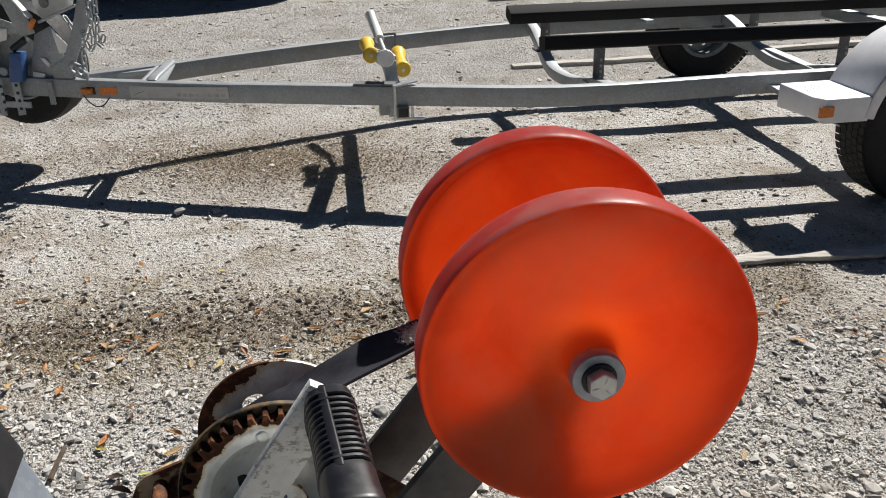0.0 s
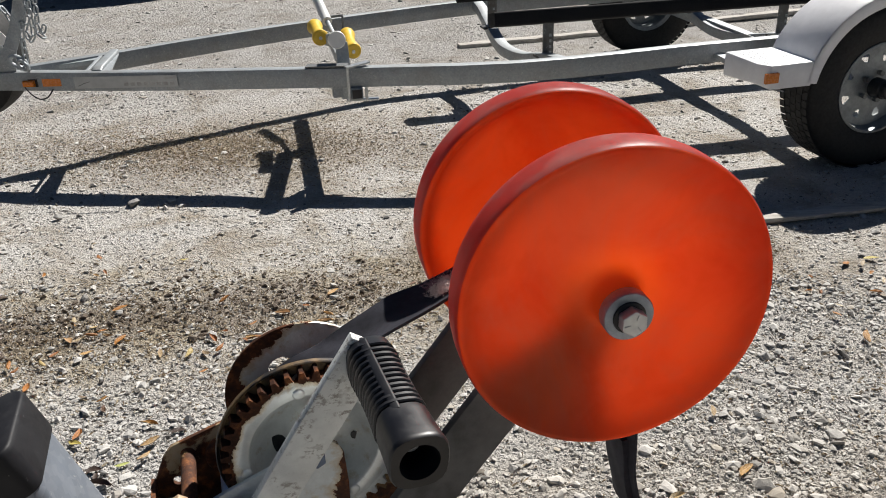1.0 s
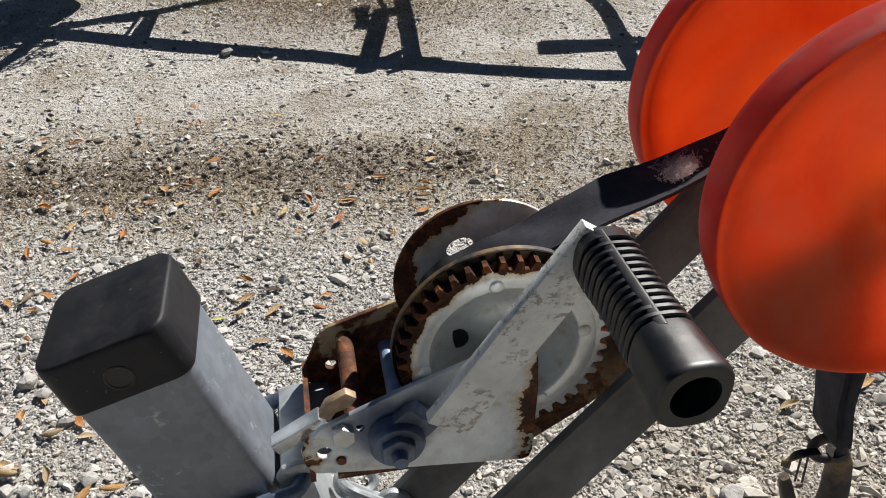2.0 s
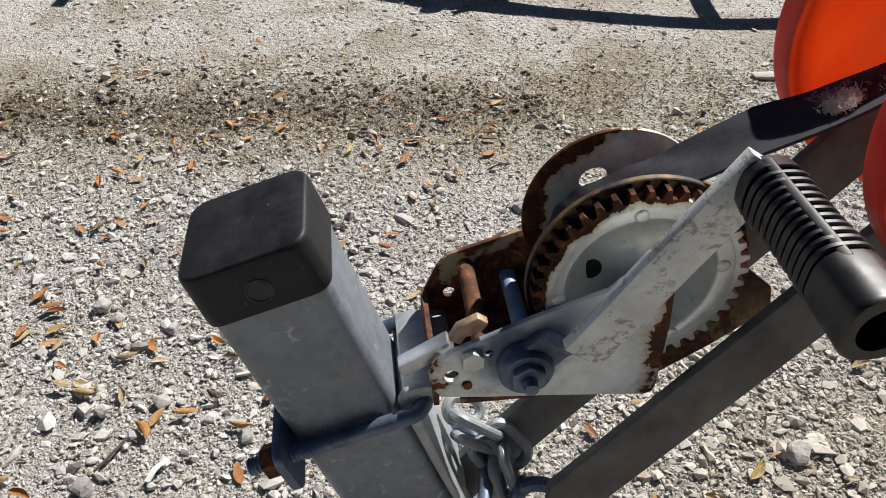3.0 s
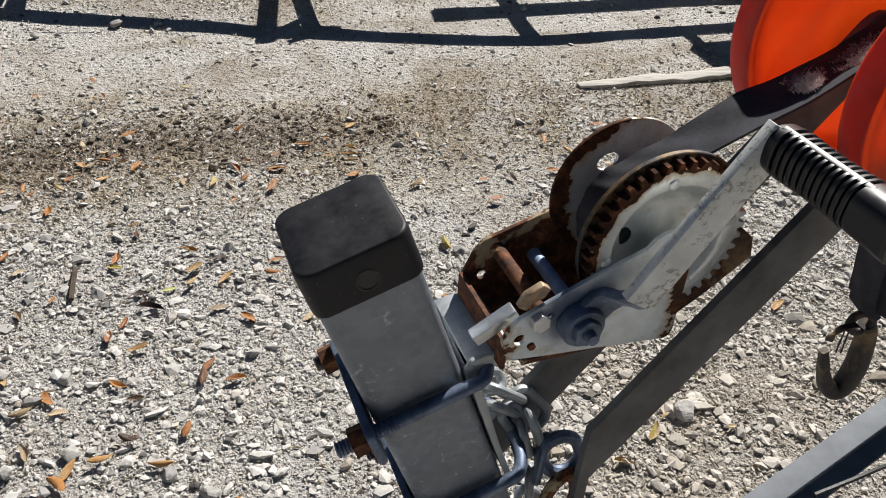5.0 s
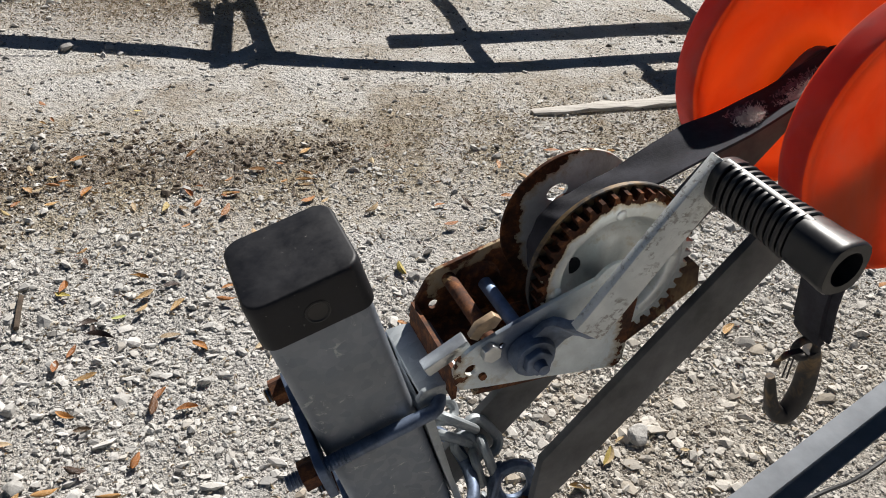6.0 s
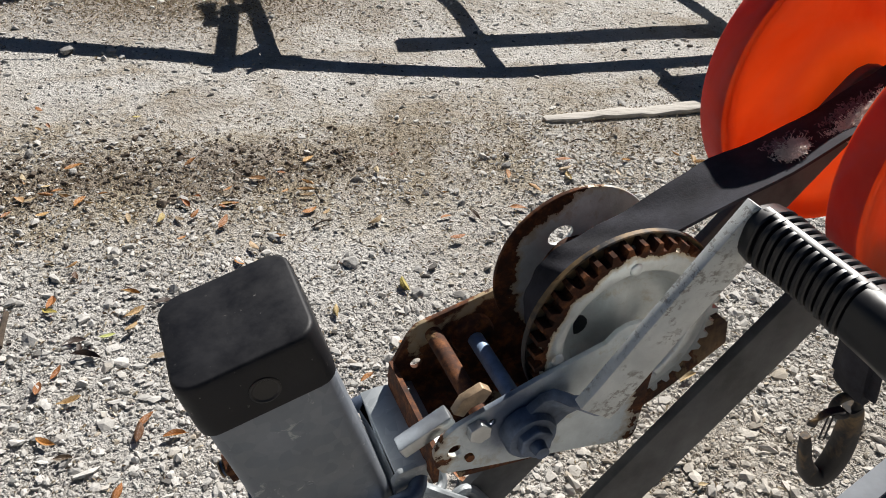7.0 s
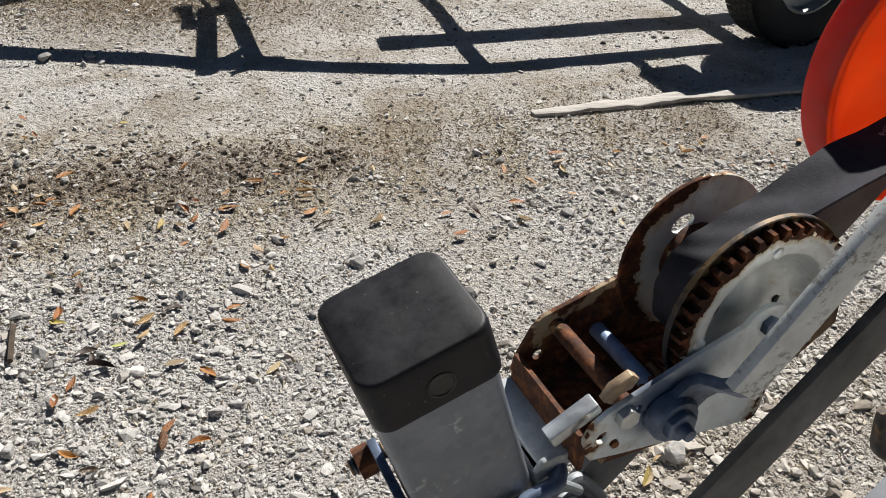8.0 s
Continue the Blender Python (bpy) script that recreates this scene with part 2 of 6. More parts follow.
def ground_material():
    m = Mat("gravel_ground", 0.95, 0.0, 0.2)
    sep = m.t.nodes.new("ShaderNodeSeparateXYZ")
    m.link(m.co, sep.inputs[0])
    x, y = sep.outputs["X"], sep.outputs["Y"]
    fine = m.noise(140, 8, 0.75)
    sand = m.ramp(fine, [(0.28, (0.15, 0.142, 0.132)), (0.39, (0.52, 0.495, 0.465)), (0.58, (0.76, 0.735, 0.70)), (0.74, (0.88, 0.855, 0.815))])
    blotch = m.ramp(m.noise(2.6, 8, 0.72), [(0.42, (0.0,)), (0.60, (1.0,))])
    sand = m.mix(m.math("MULTIPLY", blotch, m.ramp(y, [(0.0, (0.22,)), (1.0, (0.22,))])), sand, (0.40, 0.335, 0.25))
    sand = m.mix(m.math("MULTIPLY", earthy(m), 0.55), sand, m.ramp(fine, [(0.3, (0.20, 0.155, 0.10)), (0.7, (0.55, 0.46, 0.34))]))
    # a strip of damp leaf mould where the cars turn, with straw trodden in on both sides of it
    wav = m.math("MULTIPLY", m.math("SUBTRACT", m.noise(2.6, 6, 0.7), 0.5), 1.5)
    line = m.math("SUBTRACT", y, m.math("MULTIPLY", x, 0.26))
    bend = m.math("MULTIPLY", m.math("SUBTRACT", m.noise(3.4, 6, 0.7), 0.5), 0.45)
    off = m.math("ABSOLUTE", m.math("ADD", m.math("SUBTRACT", line, 2.71), bend))
    crumble = m.math("MULTIPLY", m.math("SUBTRACT", m.noise(16, 8, 0.75), 0.5), 0.42)
    soil = m.ramp(m.math("ADD", off, crumble), [(0.05, (1.0,)), (0.20, (0.0,))])
    straw = m.math("MULTIPLY", m.ramp(m.math("ADD", m.math("MULTIPLY", off, 0.55), crumble), [(0.10, (1.0,)), (0.30, (0.0,))]), m.ramp(m.noise(5.5, 7, 0.72), [(0.42, (0.15,)), (0.58, (1.0,))]))
    side = m.ramp(m.math("MULTIPLY", m.math("ADD", x, 2.0), 0.33), [(0.52, (1.0,)), (0.68, (0.25,)), (1.0, (0.05,))])
    side2 = m.ramp(m.math("MULTIPLY", m.math("ADD", x, 2.0), 0.25), [(0.55, (1.0,)), (0.85, (0.35,)), (1.0, (0.1,))])
    tan2 = m.ramp(m.noise(150, 6, 0.75), [(0.3, (0.19, 0.145, 0.09)), (0.5, (0.42, 0.35, 0.235)), (0.72, (0.70, 0.61, 0.46))])
    dark = m.ramp(fine, [(0.3, (0.08, 0.062, 0.046)), (0.5, (0.235, 0.19, 0.145)), (0.75, (0.44, 0.375, 0.29))])
    c = m.mix(m.math("MULTIPLY", m.math("MULTIPLY", straw, side2), 0.9), sand, tan2)
    c = m.mix(m.math("MULTIPLY", m.math("MULTIPLY", soil, side), 0.92), c, dark)
    # brown litter beyond the tongue of the other trailer
    spot = m.math("ADD", m.math("ABSOLUTE", m.math("SUBTRACT", y, 4.1)), m.math("MULTIPLY", m.math("ABSOLUTE", m.math("ADD", x, 0.9)), 0.55))
    litter = m.ramp(m.math("ADD", spot, m.math("MULTIPLY", wav, 0.9)), [(0.15, (1.0,)), (0.8, (0.0,))])
    c = m.mix(m.math("MULTIPLY", litter, 0.7), c, m.ramp(m.noise(60, 6), [(0.3, (0.14, 0.10, 0.06)), (0.7, (0.36, 0.27, 0.18))]))
    # fine pale powder where wheels have ground the lane, duller gravel far off
    lane = m.ramp(m.math("ADD", m.math("ABSOLUTE", m.math("SUBTRACT", line, 3.35)), m.math("MULTIPLY", wav, 0.4)), [(0.30, (1.0,)), (0.75, (0.0,))])
    dust = m.math("MULTIPLY", lane, m.ramp(m.noise(3.4, 7, 0.7), [(0.36, (0.25,)), (0.58, (1.0,))]))
    c = m.mix(m.math("MULTIPLY", dust, 0.55), c, m.ramp(fine, [(0.3, (0.40, 0.378, 0.348)), (0.7, (0.61, 0.585, 0.55))]))
    tan = m.ramp(m.noise(2.7, 10, 0.72, distort=0.6), [(0.46, (0.0,)), (0.62, (1.0,))])
    c = m.mix(m.math("MULTIPLY", m.math("MULTIPLY", tan, m.ramp(m.math("MULTIPLY", y, 0.1), [(0.20, (0.2,)), (0.26, (1.0,))])), 0.75), c, m.ramp(m.noise(85, 7, 0.75), [(0.3, (0.16, 0.125, 0.08)), (0.7, (0.48, 0.40, 0.30))]))
    far = m.ramp(m.math("MULTIPLY", line, 0.1), [(0.46, (0.0,)), (0.60, (1.0,))])
    c = m.mix(m.math("MULTIPLY", far, 0.55), c, m.ramp(m.noise(30, 8, 0.75), [(0.3, (0.22, 0.215, 0.21)), (0.7, (0.42, 0.405, 0.385))]))
    m.color(c)
    rise = m.math("ADD", m.noise(70, 8, 0.75), m.math("ADD", m.math("MULTIPLY", m.voronoi(55), 0.6), m.math("MULTIPLY", m.voronoi(190), 0.35)))
    m.bump(m.math("MULTIPLY", rise, m.math("SUBTRACT", 1.0, m.math("MULTIPLY", dust, 0.35))), 1.0, 0.02)
    return m.m


def stone_material():
    m = Mat("crushed_stone", 0.9, 0.0, 0.25)
    g = m.t.nodes.new("ShaderNodeNewGeometry")
    r = g.outputs["Random Per Island"]
    base = m.ramp(r, [(0.0, (0.055, 0.05, 0.048)), (0.045, (0.13, 0.125, 0.12)), (0.11, (0.40, 0.39, 0.372)), (0.45, (0.575, 0.556, 0.525)), (0.82, (0.64, 0.62, 0.585)), (0.86, (0.44, 0.38, 0.30)), (0.90, (0.50, 0.485, 0.46)), (0.97, (0.57, 0.555, 0.53)), (1.0, (0.70, 0.685, 0.655))])
    base = m.mix(m.math("MULTIPLY", earthy(m), 0.42), base, (0.50, 0.42, 0.31))
    m.color(m.mix(m.ramp(m.noise(160, 6), [(0.35, (0.0,)), (0.7, (0.35,))]), base, (0.30, 0.28, 0.25)))
    m.bump(m.noise(250, 6), 0.5, 0.002)
    return m.m


def rough_stone():
    m = Mat("rough_stone", 0.9, 0.0, 0.25)
    info = m.t.nodes.new("ShaderNodeObjectInfo")
    base = m.ramp(info.outputs["Random"], [(0.0, (0.30, 0.29, 0.28)), (0.5, (0.44, 0.43, 0.41)), (1.0, (0.56, 0.54, 0.51))])
    m.color(m.mix(m.ramp(m.noise(110, 7, 0.7), [(0.38, (0.0,)), (0.66, (0.65,))]), base, (0.22, 0.205, 0.185)))
    m.bump(m.noise(220, 7, 0.7), 0.7, 0.003)
    return m.m


def leaf_material(name, stops):
    m = Mat(name, 0.36)
    info = m.t.nodes.new("ShaderNodeObjectInfo")
    geo = m.t.nodes.new("ShaderNodeNewGeometry")
    r = m.math("FRACT", m.math("ADD", info.outputs["Random"], geo.outputs["Random Per Island"]))
    base = m.ramp(r, stops)
    m.color(m.mix(m.ramp(m.noise(90, 5), [(0.4, (0.0,)), (0.75, (0.6,))]), base, (0.14, 0.075, 0.03)))
    m.bump(m.noise(160, 4), 0.5, 0.002)
    return m.m


def wood_material():
    m = Mat("weathered_wood", 0.85)
    mp = m.t.nodes.new("ShaderNodeMapping")
    mp.inputs["Scale"].default_value = (2.0, 30.0, 30.0)
    m.link(m.co, mp.inputs[0])
    grain = m.noise(3.0, 8, 0.7, co=mp.outputs[0], distort=0.5)
    c = m.ramp(grain, [(0.3, (0.14, 0.12, 0.10)), (0.46, (0.42, 0.39, 0.35)), (0.7, (0.60, 0.57, 0.52))])
    m.color(c).bump(grain, 0.6, 0.004)
    return m.m


def webbing():
    m = Mat("black_webbing", 0.8, 0.0, 0.3)
    c = m.ramp(m.noise(25, 6, 0.7), [(0.35, (0.014, 0.014, 0.019)), (0.7, (0.044, 0.044, 0.058))])
    m.color(c).bump(m.noise(700, 3), 0.3, 0.0006)
    return m.m


GALV = galvanized("galvanized_steel", 0.82, 0.45)
GALV_BRIGHT = galvanized("galvanized_bright", 1.0, 0.25)
RAIL_STEEL = plain("weathered_zinc", (0.20, 0.215, 0.235), 0.85, 0.0, 18, 0.14, 0.12)
BAR_STEEL = galvanized("bar_steel", 0.44, 0.9)
DULL_BAR = plain("dull_bar", (0.096, 0.096, 0.098), 0.55, 0.15, 14, 0.5, 0.3)
POST_STEEL = galvanized("post_steel", 0.62, 0.3, 0.05)


def dusty_cap():
    m = Mat("dusty_cap", 0.5, 0.0, 0.28)
    base = m.ramp(m.noise(30, 7, 0.7), [(0.35, (0.009, 0.009, 0.011)), (0.65, (0.021, 0.021, 0.024))])
    speck = m.ramp(m.noise(210, 3, 0.6), [(0.70, (0.0,)), (0.75, (1.0,))])
    m.color(m.mix(m.math("MULTIPLY", speck, 0.5), base, (0.22, 0.21, 0.20)))
    m.rough(m.ramp(m.noise(60, 6), [(0.3, (0.42,)), (0.7, (0.66,))]))
    m.bump(m.math("ADD", m.noise(22, 3), m.math("MULTIPLY", m.noise(400, 3), 0.15)), 0.25, 0.002)
    return m.m


DUSTY_CAP = dusty_cap()
CAP_PLASTIC = plain("black_plastic_cap", (0.014, 0.014, 0.015), 0.5, 0, 40, 0.35, 0.2)
GRIP_RUBBER = plain("grip_plastic", (0.008, 0.008, 0.010), 0.4, 0, 30, 0.2, 0.05)
WINCH_PAINT = oiled_plate()
ARM_PAINT = scuffed_zinc()
GEAR_PAINT = worn_shape("gear_paint", (0.76, 0.80, 0.80), gear_field, 0.36, 0.45)
FLANGE = worn_shape("flange_paint", (0.80, 0.84, 0.83), flange_field, 0.38, 0.35)
WORN_RUST = rusted("worn_rust", (0.45, 0.40, 0.30), 0.72, 0.7)
DEEP_RUST = rusted("deep_rust", (0.20, 0.09, 0.05), 0.95, 0.8)
MAROON_RUST = rusted("maroon_rust", (0.055, 0.022, 0.02), 0.35, 0.7)
ZINC = plain("zinc_plated", (0.52, 0.54, 0.55), 0.38, 0.85, 60, 0.15, 0.1)
BLUE_STEEL = plain("oiled_steel", (0.13, 0.165, 0.235), 0.5, 0.6, 40, 0.45, 0.2)
BLUE_SHAFT = plain("blue_plated_steel", (0.26, 0.36, 0.52), 0.55, 0.3, 60, 0.25, 0.2)
DARK_IRON = rusted("dark_iron", (0.035, 0.032, 0.032), 0.22, 0.6, 0.3)
DARK_WASHER = plain("dull_washer", (0.30, 0.33, 0.37), 0.45, 0.55, 40, 0.3, 0.2)
ORANGE = polyurethane("polyurethane_orange", 0.61, (0.84, 0.18, 0.05), (0.95, 0.27, 0.09), thin=0.09)
TREAD = polyurethane("scuffed_tread", 0.54, (0.90, 0.17, 0.055), (0.98, 0.27, 0.09), ((0.34, 0.075, 0.065), (0.46, 0.095, 0.075), (0.46, 0.25, 0.23)))
STRAP = webbing()
FLUFF = plain("frayed_fibre", (0.86, 0.78, 0.74), 0.95, 0, 80, 0.2, 0.1)
FUZZ = plain("purple_fuzz", (0.30, 0.19, 0.22), 0.95, 0, 80, 0.3, 0.1)
PALE_INK = plain("faded_ink", (0.355, 0.35, 0.34), 0.6, 0, 40, 0.2, 0.02)
GREEN_LEAF = plain("yellow_green_leaf", (0.46, 0.49, 0.16), 0.45, 0, 60, 0.2, 0.3)
DARK_LEAF = plain("dark_leaf", (0.045, 0.026, 0.018), 0.5, 0, 90, 0.5, 0.4)
PAWL_TAN = plain("stained_steel", (0.42, 0.30, 0.19), 0.55, 0.2, 60, 0.35, 0.3)
PAPER = plain("white_paper", (0.80, 0.79, 0.76), 0.8, 0, 50, 0.08, 0.1)
BARK = plain("dark_bark", (0.07, 0.05, 0.035), 0.9, 0, 60, 0.4, 0.6)
GROUND = ground_material()
STONE = stone_material()
ROUGH_STONE = rough_stone()
CLOD = plain("damp_soil", (0.125, 0.098, 0.075), 0.95, 0, 60, 0.5, 0.5)
DRY_LEAF = leaf_material("dry_leaf", [(0.0, (0.30, 0.10, 0.022)), (0.2, (0.42, 0.165, 0.030)), (0.40, (0.50, 0.30, 0.10)), (0.56, (0.44, 0.33, 0.19)), (0.64, (0.035, 0.018, 0.012)), (0.70, (0.30, 0.11, 0.028)), (0.84, (0.46, 0.19, 0.035)), (0.90, (0.60, 0.50, 0.33)), (0.97, (0.50, 0.36, 0.17)), (1.0, (0.50, 0.42, 0.08))])
MULCH = leaf_material("leaf_litter", [(0.0, (0.07, 0.05, 0.03)), (0.25, (0.26, 0.19, 0.11)), (0.6, (0.50, 0.41, 0.27)), (1.0, (0.70, 0.62, 0.47))])
WOOD = wood_material()
FENDER_WHITE = plain("fender_white", (0.78, 0.78, 0.80), 0.42, 0, 12, 0.06, 0.05)
TYRE = plain("tyre_rubber", (0.011, 0.011, 0.011), 0.75, 0, 40, 0.3, 0.3)
RIM = plain("rim_steel", (0.26, 0.28, 0.29), 0.45, 0.4, 30, 0.2, 0.1)
BLACK_CARPET = plain("bunk_carpet", (0.008, 0.008, 0.009), 0.98, 0, 200, 0.4, 0.5)
AMBER = plain("amber_plastic", (0.68, 0.19, 0.018), 0.25, 0, 60, 0.1, 0.1)
YELLOW = plain("yellow_polyvinyl", (0.80, 0.52, 0.05), 0.4, 0, 25, 0.12, 0.1)
WHITE_PVC = plain("white_pvc", (0.78, 0.78, 0.76), 0.4, 0, 20, 0.06, 0.05)
LABEL = plain("silver_label", (0.42, 0.43, 0.43), 0.45, 0.2, 20, 0.1, 0.02)
INK = plain("label_ink", (0.07, 0.07, 0.07), 0.6, 0, 40, 0.1, 0.02)
BLUE_PAINT = plain("blue_paint", (0.04, 0.10, 0.28), 0.45, 0, 30, 0.2, 0.1)
DARK_PAINT = plain("dark_car_paint", (0.02, 0.022, 0.03), 0.25, 0.1, 8, 0.1, 0.02)


# ---- shapes ----
ORIGIN = {}
FG = pose(0, 0, 0, 0, 0, 18.5)          # the winch stand's trailer: x along it, y across
BG = pose(-1.93, 3.73, 0, 0, 0, 17.5)   # the trailer across the lane, from its coupler
WORLD = Matrix()


def thing(name, frame_m, at, label, category, group=""):
    """An Empty at the base of a thing; its parts are given in the frame's coordinates."""
    ob = tagged(new(name), label, category, group)
    ob.empty_display_size = 0.05
    ob.matrix_world = frame_m @ Matrix.Translation(at)
    ORIGIN[ob.name] = Vector(at)
    return ob


def part(name, bm, material, parent, label="", smooth=True, bevel=0.0, edge=35):
    at = ORIGIN[parent.name]
    bmesh.ops.translate(bm, verts=bm.verts, vec=-at)
    bmesh.ops.recalc_face_normals(bm, faces=bm.faces)
    if bevel:
        sharp = [e for e in bm.edges if len(e.link_faces) == 2 and e.calc_face_angle(0) > radians(40)]
        bmesh.ops.bevel(bm, geom=sharp, offset=bevel, segments=2, affect="EDGES", profile=0.5, clamp_overlap=True)
    me = bpy.data.meshes.new(name)
    for f in bm.faces:
        f.smooth = smooth
    for e in bm.edges:
        e.smooth = not (len(e.link_faces) == 2 and e.calc_face_angle(0) > radians(edge))
    bm.to_mesh(me)
    bm.free()
    me.materials.append(material)
    ob = new(name, me)
    ob.parent = parent
    ORIGIN[ob.name] = at
    if label:
        ob["label"] = label
    return ob


def lone(name, bm, material, frame_m, at, label, category, group="", kind="", smooth=True, bevel=0.0):
    """A thing that is one mesh."""
    ORIGIN["lone"] = Vector(at)
    holder = new("lone")
    ORIGIN[holder.name] = Vector(at)
    ob = part(name, bm, material, holder, "", smooth, bevel)
    ob.parent = None
    bpy.data.objects.remove(holder)
    ob.matrix_world = frame_m @ Matrix.Translation(at)
    return tagged(ob, label, category, group, kind)


def box(x0, x1, y0, y1, z0, z1, bm=None):
    bm = bm or bmesh.new()
    m = Matrix.Translation(((x0 + x1) / 2, (y0 + y1) / 2, (z0 + z1) / 2)) @ Matrix.Diagonal((x1 - x0, y1 - y0, z1 - z0, 1))
    bmesh.ops.create_cube(bm, size=1, matrix=m)
    return bm


def rod(p, q, r, bm=None, seg=16, r2=None):
    bm = bm or bmesh.new()
    p, q = Vector(p), Vector(q)
    d = q - p
    m = Matrix.Translation((p + q) / 2) @ d.to_track_quat("Z", "Y").to_matrix().to_4x4()
    bmesh.ops.create_cone(bm, cap_ends=True, segments=seg, radius1=r, radius2=r if r2 is None else r2, depth=d.length, matrix=m)
    return bm


def lathe(profile, axis_p, axis_d, seg=48, bm=None, closed=True):
    """Turns (radius, height) pairs about an axis."""
    bm = bm or bmesh.new()
    q = Vector(axis_d).to_track_quat("Z", "Y").to_matrix()
    rings = []
    for r, h in profile:
        ring = []
        if r < 1e-6:
            ring = [bm.verts.new(Vector(axis_p) + q @ Vector((0, 0, h)))]
        else:
            for i in range(seg):
                a = 2 * math.pi * i / seg
                ring.append(bm.verts.new(Vector(axis_p) + q @ Vector((r * math.cos(a), r * math.sin(a), h))))
        rings.append(ring)
    pairs = list(zip(rings, rings[1:]))
    if closed:
        pairs.append((rings[-1], rings[0]))
    for a, b in pairs:
        if len(a) == 1 and len(b) == 1:
            continue
        for i in range(seg):
            j = (i + 1) % seg
            f = [a[i % len(a)], a[j % len(a)], b[j % len(b)], b[i % len(b)]]
            f = [v for n, v in enumerate(f) if v not in f[:n]]
            if len(f) > 2:
                bm.faces.new(f)
    return bm


def ring2d(cx, cz, r, n=16, start=0.0):
    return [(cx + r * math.cos(start + 2 * math.pi * i / n), cz + r * math.sin(start + 2 * math.pi * i / n)) for i in range(n)]


def sheet(outline, y0, y1, holes=(), bm=None):
    """A plate in the x-z plane between y0 and y1, with holes."""
    bm = bm or bmesh.new()
    loops = []
    for pts in (outline, *holes):
        vs = [bm.verts.new((x, y0, z)) for x, z in pts]
        loops += [bm.edges.new((vs[i], vs[(i + 1) % len(vs)])) for i in range(len(vs))]
    fill = bmesh.ops.triangle_fill(bm, use_beauty=True, use_dissolve=False, edges=loops)
    faces = [g for g in fill["geom"] if isinstance(g, bmesh.types.BMFace)]
    ex = bmesh.ops.extrude_face_region(bm, geom=faces)
    bmesh.ops.translate(bm, verts=[g for g in ex["geom"] if isinstance(g, bmesh.types.BMVert)], vec=(0, y1 - y0, 0))
    return bm


def sweep(points, section, bm=None, up=(0, 0, 1), cap=True, scales=None):
    """Carries a closed 2D section (side, up) along points."""
    bm = bm or bmesh.new()
    pts = [Vector(p) for p in points]
    rings = []
    for i, p in enumerate(pts):
        d = (pts[min(i + 1, len(pts) - 1)] - pts[max(i - 1, 0)]).normalized()
        side = d.cross(Vector(up))
        side = side.normalized() if side.length > 1e-4 else Vector((1, 0, 0))
        over = side.cross(d).normalized()
        k = scales[i] if scales else 1.0
        # keep the section's width through a bend
        wide = 1.0
        if 0 < i < len(pts) - 1:
            c = (pts[i + 1] - p).normalized().dot((p - pts[i - 1]).normalized())
            wide = 1 / max(0.5, math.sqrt((1 + c) / 2))
        rings.append([bm.verts.new(p + side * (s * k * wide) + over * (u * k)) for s, u in section])
    n = len(section)
    for a, b in zip(rings, rings[1:]):
        for i in range(n):
            bm.faces.new((a[i], a[(i + 1) % n], b[(i + 1) % n], b[i]))
    if cap:
        bm.faces.new(rings[0][::-1])
        bm.faces.new(rings[-1])
    return bm


def circle(r, n=10):
    return [(r * math.cos(2 * math.pi * i / n), r * math.sin(2 * math.pi * i / n)) for i in range(n)]


def rect(w, h):
    return [(-w / 2, -h / 2), (w / 2, -h / 2), (w / 2, h / 2), (-w / 2, h / 2)]


def soft_rect(w, h, r, n=4):
    out = []
    for cx, cy, a0 in ((w / 2 - r, h / 2 - r, 0), (-w / 2 + r, h / 2 - r, 90), (-w / 2 + r, -h / 2 + r, 180), (w / 2 - r, -h / 2 + r, 270)):
        out += [(cx + r * math.cos(radians(a0 + 90 * i / n)), cy + r * math.sin(radians(a0 + 90 * i / n))) for i in range(n + 1)]
    return out


def smooth_path(pts, n=6):
    """Catmull-Rom points through pts."""
    p = [Vector(q) for q in pts]
    p = [2 * p[0] - p[1]] + p + [2 * p[-1] - p[-2]]
    out = []
    for i in range(1, len(p) - 2):
        for k in range(n):
            t = k / n
            out.append(0.5 * (2 * p[i] + (p[i + 1] - p[i - 1]) * t + (2 * p[i - 1] - 5 * p[i] + 4 * p[i + 1] - p[i + 2]) * t * t + (3 * p[i] - p[i - 1] - 3 * p[i + 1] + p[i + 2]) * t ** 3))
    return out + [p[-2]]


def hexagon(p, d, r, h, bm=None):
    p, d = Vector(p), Vector(d).normalized()
    return rod(p, p + d * h, r, bm, 6)


# ---- ground ----
def ground_height(x, y):
    p = Vector((x, y, 0))
    return 0.008 * noise.noise(p * 1.7) + 0.005 * noise.noise(p * 6.0)


def build_ground():
    far = 60.0
    xs = [-far, -30, -16, -10, -7] + [-5 + 0.07 * i for i in range(144)] + [7, 10, 16, 30, far]
    ys = [-far, -30, -12, -5, -2, -0.8] + [0.0 + 0.07 * i for i in range(130)] + [10, 12, 16, 30, far]
    bm = bmesh.new()
    grid = [[bm.verts.new((x, y, ground_height(x, y) if -6 < x < 6 and -1 < y < 10 else 0.0)) for x in xs] for y in ys]
    for j in range(len(ys) - 1):
        for i in range(len(xs) - 1):
            bm.faces.new((grid[j][i], grid[j][i + 1], grid[j + 1][i + 1], grid[j + 1][i]))
    return lone("ground", bm, GROUND, WORLD, (0, 0, 0), "pale grey crushed-stone yard with dusty sand and soil", "ground", kind="structure")


ground = build_ground()

